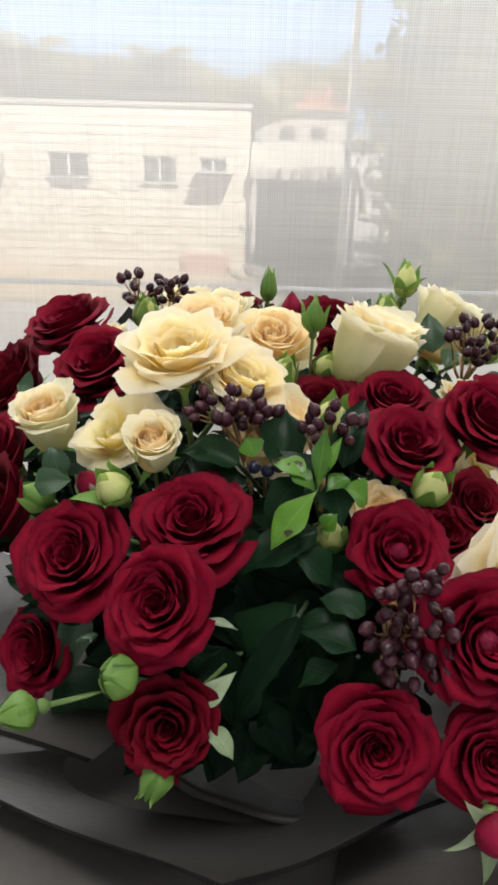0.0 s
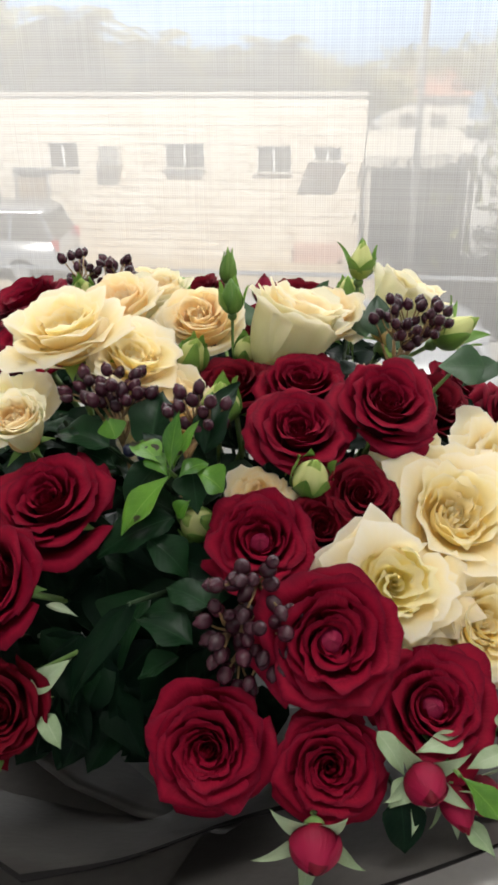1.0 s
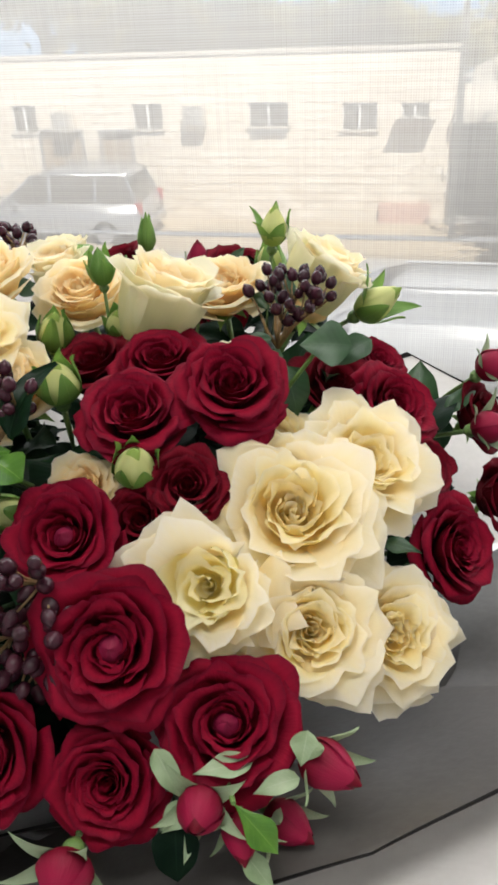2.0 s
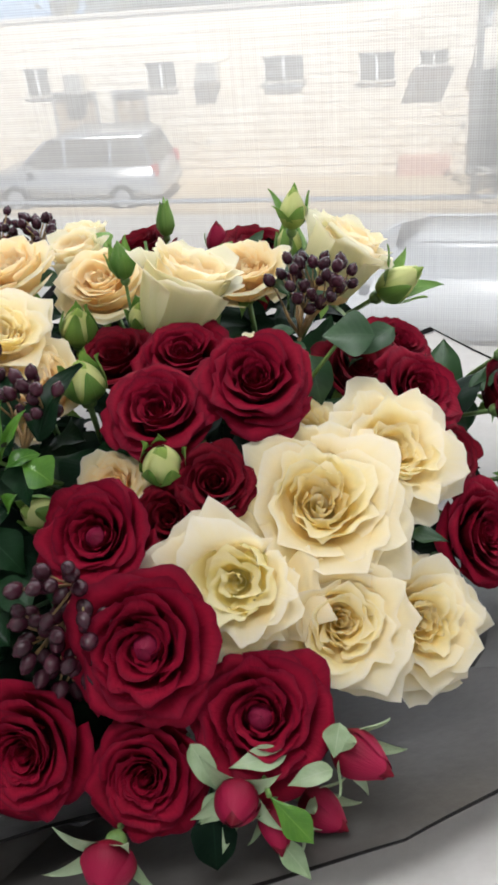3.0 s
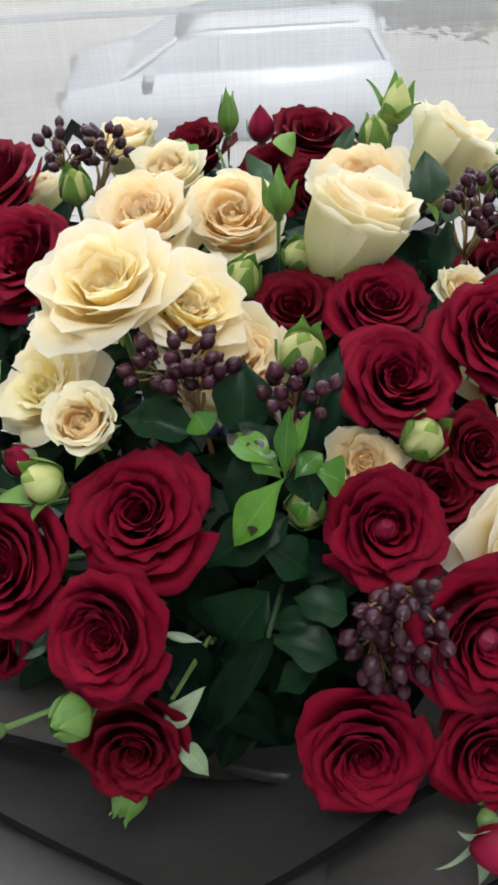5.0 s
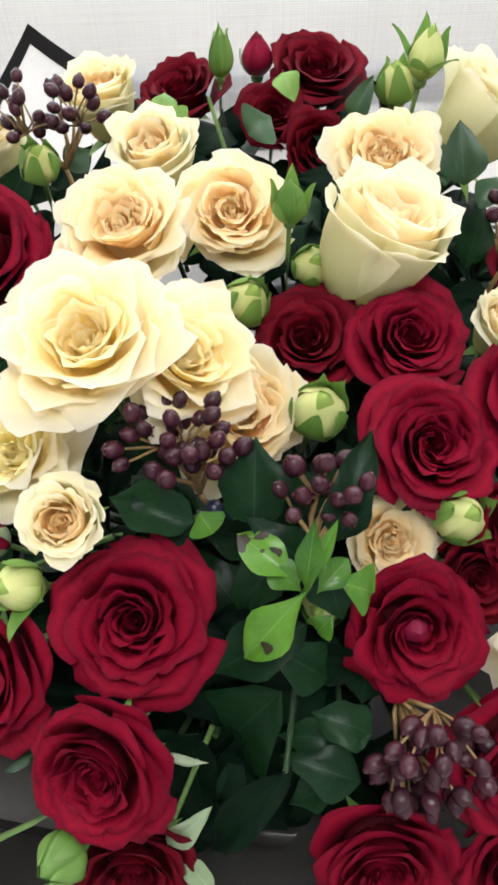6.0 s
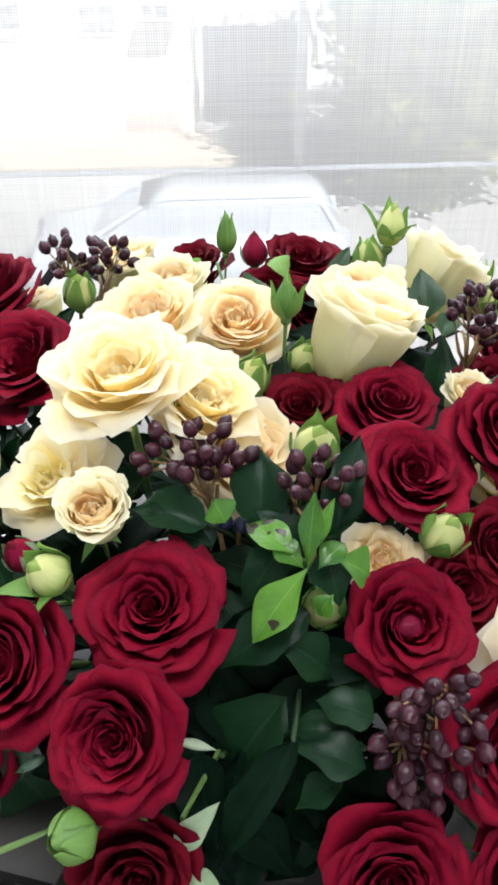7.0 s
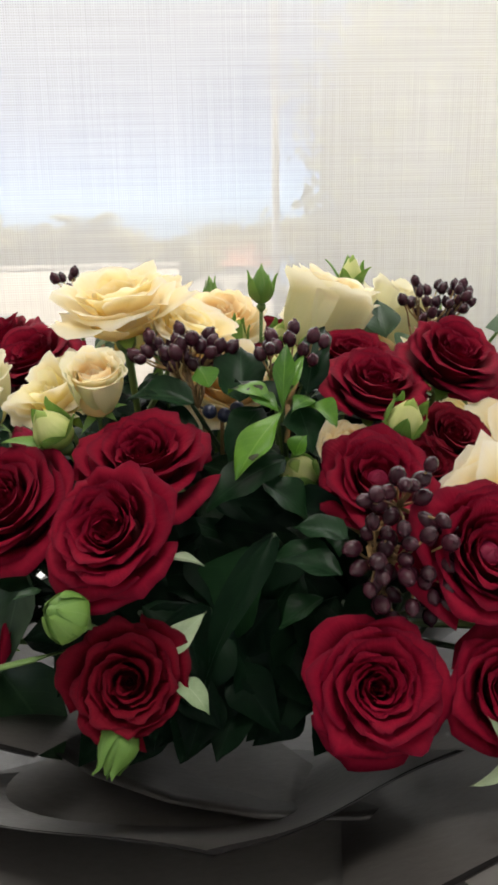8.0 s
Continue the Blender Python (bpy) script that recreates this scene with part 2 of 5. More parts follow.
PALE = petal_material("green_white_petal", (0.72, 0.74, 0.38), (0.93, 0.88, 0.66), 0.5, 0.05, (1, 1, 0.9), 0.48, 0.4)
BUD_PALE = petal_material("cream_green_bud", (0.30, 0.42, 0.09), (0.68, 0.70, 0.29), 0.5, 0.05, (1, 1, 0.9), 0.2, 0.5)
RED_BUD = petal_material("crimson_bud_petal", (0.14, 0.002, 0.012), (0.27, 0.005, 0.038), 0.55, 0.0, (1, 1, 1), 0.12, 0.4, 0.3, 0.2)
SEPAL = leaf_material("sepal_green", (0.10, 0.22, 0.035), (0.22, 0.38, 0.08), 0.5, (0.3, 0.42, 0.15), 0.2)
SEPAL_PALE = leaf_material("sepal_silver_green", (0.20, 0.29, 0.14), (0.42, 0.50, 0.33), 0.6, (0.5, 0.55, 0.4), 0.2)
STEM = noisy("stem_green", (0.07, 0.14, 0.03), (0.16, 0.26, 0.07), 60, 0.5, 0.2, 400)
STEM_DARK = noisy("dark_stem", (0.012, 0.030, 0.010), (0.030, 0.060, 0.022), 60, 0.5, 0.2, 400)
TWIG = noisy("twig_brown", (0.16, 0.10, 0.035), (0.33, 0.20, 0.08), 90, 0.6, 0.3, 500)
# near black: the shade inside the bunch is put into this leaf colour
LEAF_SHADED = leaf_material("shaded_leaf", (0.002, 0.008, 0.004), (0.006, 0.018, 0.008), 0.42, (0.014, 0.036, 0.020), 0.05, 0.05)
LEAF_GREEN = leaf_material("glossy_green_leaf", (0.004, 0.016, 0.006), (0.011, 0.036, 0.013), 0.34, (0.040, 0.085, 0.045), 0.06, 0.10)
LEAF_MID = leaf_material("rose_leaf", (0.014, 0.046, 0.017), (0.038, 0.092, 0.034), 0.45, (0.08, 0.15, 0.07), 0.12)
LEAF_BRIGHT = leaf_material("young_leaf", (0.035, 0.12, 0.010), (0.12, 0.28, 0.028), 0.32, (0.3, 0.48, 0.12), 0.22, 0.4, (0.03, 0.025, 0.012))
BERRY = noisy("purple_berry", (0.020, 0.005, 0.009), (0.062, 0.013, 0.024), 120, 0.26, 0.12, 900, spec=0.35, vary=0.3)
BLUE_BERRY = noisy("blue_berry", (0.008, 0.010, 0.03), (0.02, 0.028, 0.07), 200, 0.3, 0.1, 900)
PAPER = noisy("grey_wrapping_paper", (0.066, 0.061, 0.057), (0.098, 0.091, 0.085), 14, 0.32, 0.1, 200, through_light=0.2)
# a paler tone of the grey paper, for two outer sheets
PAPER_MID = noisy("paler_grey_wrapping_paper", (0.10, 0.095, 0.09), (0.145, 0.138, 0.13), 14, 0.32, 0.1, 200, through_light=0.2)
# the grey paper darkened, deep shade under the bouquet put into its colour
PAPER_SHADED = noisy("shaded_grey_wrapping_paper", (0.026, 0.024, 0.022), (0.042, 0.039, 0.036), 14, 0.34, 0.1, 200)
PAPER_PALE = noisy("pale_wrapping_paper", (0.60, 0.575, 0.55), (0.70, 0.675, 0.65), 14, 0.5, 0.1, 200, through_light=0.25)
BORDER = noisy("black_paper_border", (0.007, 0.006, 0.006), (0.012, 0.011, 0.011), 30, 0.8, 0.1, 200, spec=0.1)
# glowing tubes of the made-up ceiling fixture
TUBE, tn, tl, tb = material("lit_tube")
socket(tb, "Emission Color", (1.0, 0.985, 0.96, 1)), socket(tb, "Emission Strength", 3.0)
TABLE = noisy("white_laminate", (0.74, 0.74, 0.73), (0.80, 0.80, 0.79), 6, 0.4, 0.05, 200)
PLASTER = noisy("white_plaster", (0.70, 0.69, 0.67), (0.80, 0.79, 0.77), 2, 0.9, 0.2, 60)
FLOOR = noisy("pale_floor", (0.42, 0.40, 0.37), (0.55, 0.52, 0.49), 3, 0.4, 0.1, 90)
FRAME = noisy("aluminium_frame", (0.30, 0.30, 0.30), (0.42, 0.42, 0.42), 5, 0.45, 0.05, 90, metal=0.3)
BARGREY = noisy("grey_window_bar", (0.16, 0.155, 0.15), (0.22, 0.215, 0.21), 5, 0.7, 0.05, 90)
STONE = brick_material("pale_stone_wall", (0.86, 0.81, 0.71), (0.79, 0.72, 0.61), (0.62, 0.55, 0.46), 0.55, 0.22)
CONCRETE = noisy("pale_concrete", (0.42, 0.39, 0.34), (0.56, 0.52, 0.46), 1.2, 0.9, 0.3, 20)
# sun glare on the street is put into this paler base colour
ASPHALT = noisy("glare_pale_asphalt", (0.36, 0.355, 0.345), (0.44, 0.43, 0.42), 0.6, 0.7, 0.4, 30)
# the sky's reflection on the near car's glass, painted as a pale base colour
PALEGLASS = noisy("sky_painted_car_glass", (0.45, 0.48, 0.52), (0.51, 0.54, 0.58), 1, 0.3, 0.0, 20)
SAND = noisy("sandy_pavement", (0.40, 0.33, 0.24), (0.52, 0.44, 0.33), 0.7, 0.95, 0.3, 20)
DARKGATE = noisy("dark_gate", (0.03, 0.03, 0.035), (0.06, 0.06, 0.065), 2, 0.7, 0.1, 30)
BROWN = noisy("brown_awning", (0.07, 0.05, 0.04), (0.11, 0.085, 0.07), 3, 0.8, 0.1, 40)
TAN = noisy("tan_metal_door", (0.34, 0.26, 0.18), (0.42, 0.33, 0.24), 2, 0.7, 0.1, 40)
PINK = noisy("pink_render", (0.55, 0.34, 0.28), (0.62, 0.42, 0.35), 2, 0.9, 0.1, 40)
DUSTYGLASS = noisy("dusty_window_glass", (0.09, 0.08, 0.07), (0.15, 0.135, 0.12), 1, 0.3, 0.0, 20)
DARKGLASS = noisy("dark_window_glass", (0.02, 0.025, 0.03), (0.04, 0.045, 0.05), 1, 0.08, 0.0, 20)
SILVER = noisy("silver_car_paint", (0.42, 0.43, 0.45), (0.50, 0.51, 0.53), 2, 0.3, 0.0, 20, metal=0.5)
WHITECAR = noisy("pale_grey_car_paint", (0.52, 0.55, 0.59), (0.58, 0.61, 0.65), 2, 0.35, 0.0, 20)
RUBBER = noisy("tyre_rubber", (0.015, 0.015, 0.015), (0.03, 0.03, 0.03), 20, 0.8, 0.2, 90)
# tyre paled by the bright haze before the street, put into its colour
PALETYRE = noisy("haze_pale_tyre", (0.30, 0.29, 0.28), (0.38, 0.37, 0.36), 20, 0.9, 0.2, 90)
LAMPRED = noisy("red_tail_lamp", (0.35, 0.02, 0.02), (0.5, 0.03, 0.03), 20, 0.2, 0.0, 90)
CHROME = noisy("alloy_rim", (0.5, 0.5, 0.52), (0.6, 0.6, 0.62), 20, 0.3, 0.0, 90, metal=0.8)
BARK = noisy("bark", (0.09, 0.065, 0.045), (0.18, 0.14, 0.10), 4, 0.9, 0.6, 30)
FOLIAGE = noisy("tree_foliage", (0.13, 0.145, 0.04), (0.27, 0.265, 0.09), 1.5, 0.7, 0.0, 9, through_light=0.3)
FOLIAGE_FAR = noisy("dusty_palm_foliage", (0.22, 0.20, 0.08), (0.38, 0.34, 0.16), 1.5, 0.8, 0.0, 9, through_light=0.3)
ROOFRED = noisy("red_roof", (0.30, 0.13, 0.09), (0.40, 0.20, 0.14), 2, 0.9, 0.1, 30)


# ---- building helpers ----
def mesh_of(bm, name, mat, smooth=False):
    me = bpy.data.meshes.new(name)
    bm.to_mesh(me)
    bm.free()
    me.materials.append(mat)
    if smooth:
        me.polygons.foreach_set("use_smooth", [True] * len(me.polygons))
    return me


def part(name, bm, mat, parent=None, label="", smooth=False):
    ob = new(name, mesh_of(bm, name, mat, smooth))
    if parent is not None:
        ob.parent = parent
    return tagged(ob, label)


def thing(name, label, category, group="", kind="", at=(0, 0, 0)):
    ob = new(name)
    ob.empty_display_size = 0.02
    ob.location = at
    return tagged(ob, label, category, group, kind)


def box_into(bm, x0, x1, y0, y1, z0, z1, bevel=0.0):
    r = bmesh.ops.create_cube(bm, size=1.0)
    for v in r["verts"]:
        v.co = Vector(((x0 + x1) / 2 + v.co.x * (x1 - x0), (y0 + y1) / 2 + v.co.y * (y1 - y0), (z0 + z1) / 2 + v.co.z * (z1 - z0)))
    if bevel:
        edges = list({e for v in r["verts"] for e in v.link_edges})
        bmesh.ops.bevel(bm, geom=edges, offset=bevel, segments=2, profile=0.5, affect="EDGES")
    return bm


def box(x0, x1, y0, y1, z0, z1, bevel=0.0):
    return box_into(bmesh.new(), x0, x1, y0, y1, z0, z1, bevel)


def tube_into(bm, pts, radii, sides=6):
    rings = []
    for k, p in enumerate(pts):
        a, b = pts[max(0, k - 1)], pts[min(len(pts) - 1, k + 1)]
        d = (Vector(b) - Vector(a)).normalized()
        q = d.to_track_quat("Z", "Y").to_matrix()
        rings.append([bm.verts.new(Vector(p) + q @ Vector((math.cos(i * 2 * math.pi / sides), math.sin(i * 2 * math.pi / sides), 0)) * radii[k]) for i in range(sides)])
    for r0, r1 in zip(rings, rings[1:]):
        for i in range(sides):
            bm.faces.new((r0[i], r0[(i + 1) % sides], r1[(i + 1) % sides], r1[i]))
    bm.faces.new(rings[0][::-1])
    bm.faces.new(rings[-1])
    return bm


def lathe(profile, sides=14):
    """Solid of revolution about z from (radius, height) pairs, closed at both ends."""
    bm = bmesh.new()
    rings = [[bm.verts.new((r * math.cos(i * 2 * math.pi / sides), r * math.sin(i * 2 * math.pi / sides), z)) for i in range(sides)] for r, z in profile]
    for r0, r1 in zip(rings, rings[1:]):
        for i in range(sides):
            bm.faces.new((r0[i], r0[(i + 1) % sides], r1[(i + 1) % sides], r1[i]))
    bm.faces.new(rings[0][::-1])
    bm.faces.new(rings[-1])
    return bm


def grid_patch(nu, nv, place):
    """Smooth patch over u in -1..1 and v in 0..1, with a uv map."""
    bm = bmesh.new()
    uv = bm.loops.layers.uv.new("uv")
    rows = []
    for j in range(nv + 1):
        rows.append([bm.verts.new(place(-1 + 2 * i / nu, j / nv)) for i in range(nu + 1)])
    for j in range(nv):
        for i in range(nu):
            f = bm.faces.new((rows[j][i], rows[j][i + 1], rows[j + 1][i + 1], rows[j + 1][i]))
            for loop, (a, b) in zip(f.loops, ((i, j), (i + 1, j), (i + 1, j + 1), (i, j + 1))):
                loop[uv].uv = (a / nu, b / nv)
    return bm


# ---- room ----
def structure(name, bm, mat, label):
    return tagged(part(name, bm, mat), label, name.split("_")[0], kind="structure")


STREET = -4.8
WALL_Y = 2.02
structure("floor", box(-3.2, 3.2, -3.2, WALL_Y, -0.15, 0.0), FLOOR, "pale smooth floor of the room")
structure("ceiling", box(-3.2, 3.2, -3.2, WALL_Y + 0.22, 2.9, 3.1), PLASTER, "white plaster ceiling")
structure("wall_west", box(-3.2, -3.0, -3.0, WALL_Y, 0.0, 2.9), PLASTER, "white plaster side wall")
structure("wall_east", box(3.0, 3.2, -3.0, WALL_Y, 0.0, 2.9), PLASTER, "white plaster side wall")
# unseen wall, its opening made up to suit the front fill lamp
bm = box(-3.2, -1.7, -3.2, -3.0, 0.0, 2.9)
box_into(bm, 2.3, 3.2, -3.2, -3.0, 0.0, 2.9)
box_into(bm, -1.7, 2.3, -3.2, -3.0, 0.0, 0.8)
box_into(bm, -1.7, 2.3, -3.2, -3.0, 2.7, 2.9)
structure("wall_south", bm, PLASTER, "unseen white plaster wall with an added wide opening")
bm = box(-3.2, -2.3, WALL_Y, WALL_Y + 0.22, STREET, 2.9)
box_into(bm, 2.3, 3.2, WALL_Y, WALL_Y + 0.22, STREET, 2.9)
box_into(bm, -2.3, 2.3, WALL_Y, WALL_Y + 0.22, STREET, 0.06)
box_into(bm, -2.3, 2.3, WALL_Y, WALL_Y + 0.22, 2.75, 2.9)
structure("wall_north", bm, PLASTER, "white plaster wall round the large window")

# the window: slim frame, one upright bar, two panes
window = tagged(thing("window_1", "large window with a slim grey metal upright", "window", kind="structure", at=(0, 0, 0)))
bm = box(-2.3, -2.25, WALL_Y + 0.03, WALL_Y + 0.09, 0.06, 2.75, 0.004)
box_into(bm, 2.25, 2.3, WALL_Y + 0.03, WALL_Y + 0.09, 0.06, 2.75, 0.004)
box_into(bm, -2.25, 2.25, WALL_Y + 0.03, WALL_Y + 0.09, 0.06, 0.11, 0.004)
box_into(bm, -2.25, 2.25, WALL_Y + 0.03, WALL_Y + 0.09, 2.70, 2.75, 0.004)
part("window_frame", bm, FRAME, window)
part("mullion", box(0.201, 0.215, WALL_Y + 0.03, WALL_Y + 0.075, 0.63, 2.70, 0.003), BARGREY, window)
part("transom", box(-2.25, 2.25, WALL_Y + 0.03, WALL_Y + 0.06, 0.626, 0.63, 0.001), FRAME, window, "slim grey crossbar")
GLASS, gn, gl, gb = material("clear_glass")
clear, gloss, both = gn.new("ShaderNodeBsdfTransparent"), gn.new("ShaderNodeBsdfGlossy"), gn.new("ShaderNodeMixShader")
socket(gloss, "Roughness", 0.02)
both.inputs[0].default_value = 0.05
gl.new(clear.outputs[0], both.inputs[1]), gl.new(gloss.outputs[0], both.inputs[2]), gl.new(both.outputs[0], gn["Material Output"].inputs["Surface"])
for x0, x1, z0, z1 in ((-2.25, 0.201, 0.63, 2.70), (0.215, 2.25, 0.63, 2.70), (-2.25, 2.25, 0.11, 0.626)):
    pane = part("pane", box(x0, x1, WALL_Y + 0.055, WALL_Y + 0.060, z0, z1), GLASS, window)
    pane.visible_shadow = False

# the roller blind: fabric, tube and bottom bar
blind = thing("roller_blind", "white woven screen roller blind, fully lowered before the window", "blind", at=(0, 1.985, 2.72))
FABRIC = blind_material()
bm = bmesh.new()
vs = [bm.verts.new(c) for c in ((-2.35, 0, -2.69), (2.35, 0, -2.69), (2.35, 0, 0.0), (-2.35, 0, 0.0))]
bm.faces.new(vs)
part("fabric", bm, FABRIC, blind, "sheer white screen fabric")
bm = bmesh.new()
tube_into(bm, [(-2.37, -0.035, 0.02), (2.37, -0.035, 0.02)], [0.035, 0.035], 14)
part("roller", bm, FRAME, blind)
part("bottom_bar", box(-2.35, 2.35, -0.012, 0.012, -2.715, -2.69, 0.004), FRAME, blind)

# the table under the bouquet
table = thing("table", "plain white laminate table under the bouquet", "table", at=(0.1, 0.45, 0))
TOP = 0.74
part("tabletop", box(-0.9, 0.9, -0.43, 0.43, TOP - 0.03, TOP, 0.004), TABLE, table)
for sx in (-0.84, 0.84):
    for sy in (-0.37, 0.37):
        part("leg", box(sx - 0.025, sx + 0.025, sy - 0.025, sy + 0.025, 0.0, TOP - 0.03, 0.003), FRAME, table)


# made-up fixture to go with the overhead fill, out of view
light = thing("ceiling_light", "added white ceiling light with two lit tubes, unseen", "ceiling light", at=(0.1, 0.0, 2.9))
part("housing", box(-0.62, 0.62, -0.27, 0.27, -0.05, 0.0, 0.006), TABLE, light)
for y in (-0.13, 0.13):
    part("tube", tube_into(bmesh.new(), [(-0.58, y, -0.07), (0.58, y, -0.07)], [0.018, 0.018], 12), TUBE, light, "lit white tube", smooth=True)

# ---- street ----
# level street and plots, then open land that falls away behind the trees
bm = bmesh.new()
crest = [[bm.verts.new((x, y, z)) for x in (-300, -60, 60, 300)] for y, z in ((-20, STREET), (54, STREET), (62, STREET - 0.4), (80, STREET - 2.4), (600, STREET - 66))]
for r0, r1 in zip(crest, crest[1:]):
    for i in range(3):
        bm.faces.new((r0[i], r0[i + 1], r1[i + 1], r1[i]))
structure("ground", bm, ASPHALT, "grey asphalt street and open ground")
structure("pavement", box(-40, 40, 19.8, 22.6, STREET - 0.1, STREET + 0.12, 0.02), SAND, "sandy pavement before the stone building")

FACE = 22.6
house = thing("stone_building", "long low flat-roofed building of pale yellow stone in sun", "building", at=(0, 0, 0))
ROOF_Z = -0.60
holes = [(-5.23, -4.21, -2.30, -1.73), (-2.86, -2.00, -2.39, -1.78), (-8.33, -7.52, -2.34, -1.73), (-11.76, -11.05, -2.38, -1.72), (-1.42, -0.75, -2.10, -1.80), (-10.98, -9.83, STREET + 0.12, -2.40), (-9.23, -8.43, STREET + 0.12, -2.42)]
xs = sorted({-30.0, -0.18, *(h[0] for h in holes), *(h[1] for h in holes)})
bm = bmesh.new()
for a, b in zip(xs, xs[1:]):
    cuts = sorted((h[2], h[3]) for h in holes if h[0] <= a + 1e-6 and h[1] >= b - 1e-6)
    z = STREET
    for c0, c1 in cuts:
        if c0 - z > 0.01:
            box_into(bm, a, b, FACE, FACE + 0.3, z, c0)
        z = c1
    box_into(bm, a, b, FACE, FACE + 0.3, z, ROOF_Z)
box_into(bm, -0.48, -0.18, FACE + 0.3, FACE + 4.0, STREET, ROOF_Z - 0.45)
box_into(bm, -30.0, -29.7, FACE + 0.3, FACE + 4.0, STREET, ROOF_Z - 0.45)
box_into(bm, -30.0, -0.18, FACE + 4.0, FACE + 4.3, STREET, ROOF_Z - 0.5)
part("wall", bm, STONE, house)
part("roof", box(-29.7, -0.48, FACE + 0.3, FACE + 4.0, ROOF_Z - 0.7, ROOF_Z - 0.5), CONCRETE, house)
bm = box(-30.05, -0.13, FACE - 0.05, FACE + 0.3, ROOF_Z, ROOF_Z + 0.06)
part("coping", bm, CONCRETE, house)
for k, (x0, x1, z0, z1) in enumerate(holes[:5]):
    w = part("window", box(x0, x1, FACE + 0.10, FACE + 0.14, z0, z1), DUSTYGLASS, house, "dusty small window")
    bm = box(x0, x0 + 0.03, FACE + 0.05, FACE + 0.10, z0, z1)
    box_into(bm, x1 - 0.03, x1, FACE + 0.05, FACE + 0.10, z0, z1)
    box_into(bm, x0 + 0.05, x1 - 0.05, FACE + 0.05, FACE + 0.10, z1 - 0.05, z1)
    box_into(bm, (x0 + x1) / 2 - 0.025, (x0 + x1) / 2 + 0.025, FACE + 0.04, FACE + 0.10, z0, z1 - 0.05)
    part("window_frame", bm, TABLE, w)
    part("sill", box(x0 - 0.06, x1 + 0.06, FACE - 0.07, FACE + 0.10, z0 - 0.06, z0), CONCRETE, w)
for x0, x1, z0, z1 in holes[5:]:
    d = part("door", box(x0, x1, FACE + 0.08, FACE + 0.14, z0, z1), TAN, house, "tan metal double door")
    bm = box(x0 - 0.08, x0, FACE - 0.04, FACE + 0.02, z0, z1 + 0.08)
    box_into(bm, x1, x1 + 0.08, FACE - 0.04, FACE + 0.02, z0, z1 + 0.08)
    box_into(bm, x0, x1, FACE - 0.04, FACE + 0.02, z1, z1 + 0.08)
    part("door_frame", bm, FRAME, d)
    bm = box((x0 + x1) / 2 - 0.012, (x0 + x1) / 2 + 0.012, FACE + 0.06, FACE + 0.08, z0, z1)
    part("door_joint", bm, BROWN, d)
bm = bmesh.new()
pts = [(-1.54, FACE, -2.18), (-0.60, FACE, -2.18), (-0.72, FACE - 0.30, -2.40), (-1.66, FACE - 0.30, -2.40)]
top = [bm.verts.new(p) for p in pts]
low = [bm.verts.new((p[0], p[1], p[2] - 0.05)) for p in pts]
bm.faces.new(top), bm.faces.new(low[::-1])
for i in range(4):
    bm.faces.new((top[i], top[(i + 1) % 4], low[(i + 1) % 4], low[i]))
part("awning", bm, BROWN, house, "dark brown sloping awning")
part("plinth", box(-1.89, -0.62, FACE - 0.10, FACE, STREET + 0.12, -4.20), PINK, house, "low pink rendered plinth")

for x, z, w, h in ((-6.60, -2.25, 0.56, 0.5), (-10.25, -2.38, 0.52, 0.55), (-4.72, -2.52, 0.95, 0.14)):
    ac = thing("air_conditioner", "weathered air conditioner unit on the stone wall", "air conditioner", "wall units", at=(x, FACE, z))
    deep = 0.32 if h > 0.2 else 0.07
    part("casing", box(-w / 2, w / 2, -deep, 0.0, 0, h, 0.02), CONCRETE if h > 0.2 else FRAME, ac)
    bm = bmesh.new()
    for q in range(max(2, int(h / 0.07))):
        box_into(bm, -w / 2 + 0.04, w / 2 - 0.04, -deep - 0.015, -deep, 0.04 + q * 0.07, 0.06 + q * 0.07)
    part("grille", bm, FRAME, ac)

shed = thing("carport", "open carport with a pale flat roof and deep shade", "carport", at=(0, 0, 0))
part("roof", box(-0.15, 2.55, FACE - 0.3, FACE + 5.0, -2.22, -1.95), CONCRETE, shed)
part("gate", box(-0.12, 2.50, FACE + 1.2, FACE + 1.3, STREET, -2.22), DARKGATE, shed, "dark closed metal gate")
for x in (-0.10, 2.40):
    part("post", box(x, x + 0.12, FACE - 0.25, FACE - 0.10, STREET, -2.22), CONCRETE, shed)

far_house = thing("far_house", "small pale house with a red roof behind trees", "house", at=(2.4, 50.0, STREET - 0.8))
part("wall", box(-2.2, 2.2, -2, 2, 0, 3.0), CONCRETE, far_house)
bm = bmesh.new()
v = [bm.verts.new(c) for c in ((-2.5, -2.3, 3.0), (2.5, -2.3, 3.0), (2.5, 2.3, 3.0), (-2.5, 2.3, 3.0), (-1.5, 0, 4.1), (1.5, 0, 4.1))]
for q in ((0, 1, 5, 4), (1, 2, 5), (2, 3, 4, 5), (3, 0, 4), (3, 2, 1, 0)):
    bm.faces.new([v[i] for i in q])
part("roof", bm, ROOFRED, far_house)
part("window", box(-1.2, -0.4, -2.04, -1.98, 1.5, 2.1), DUSTYGLASS, far_house)
part("window", box(0.4, 1.2, -2.04, -1.98, 1.5, 2.1), DUSTYGLASS, far_house)


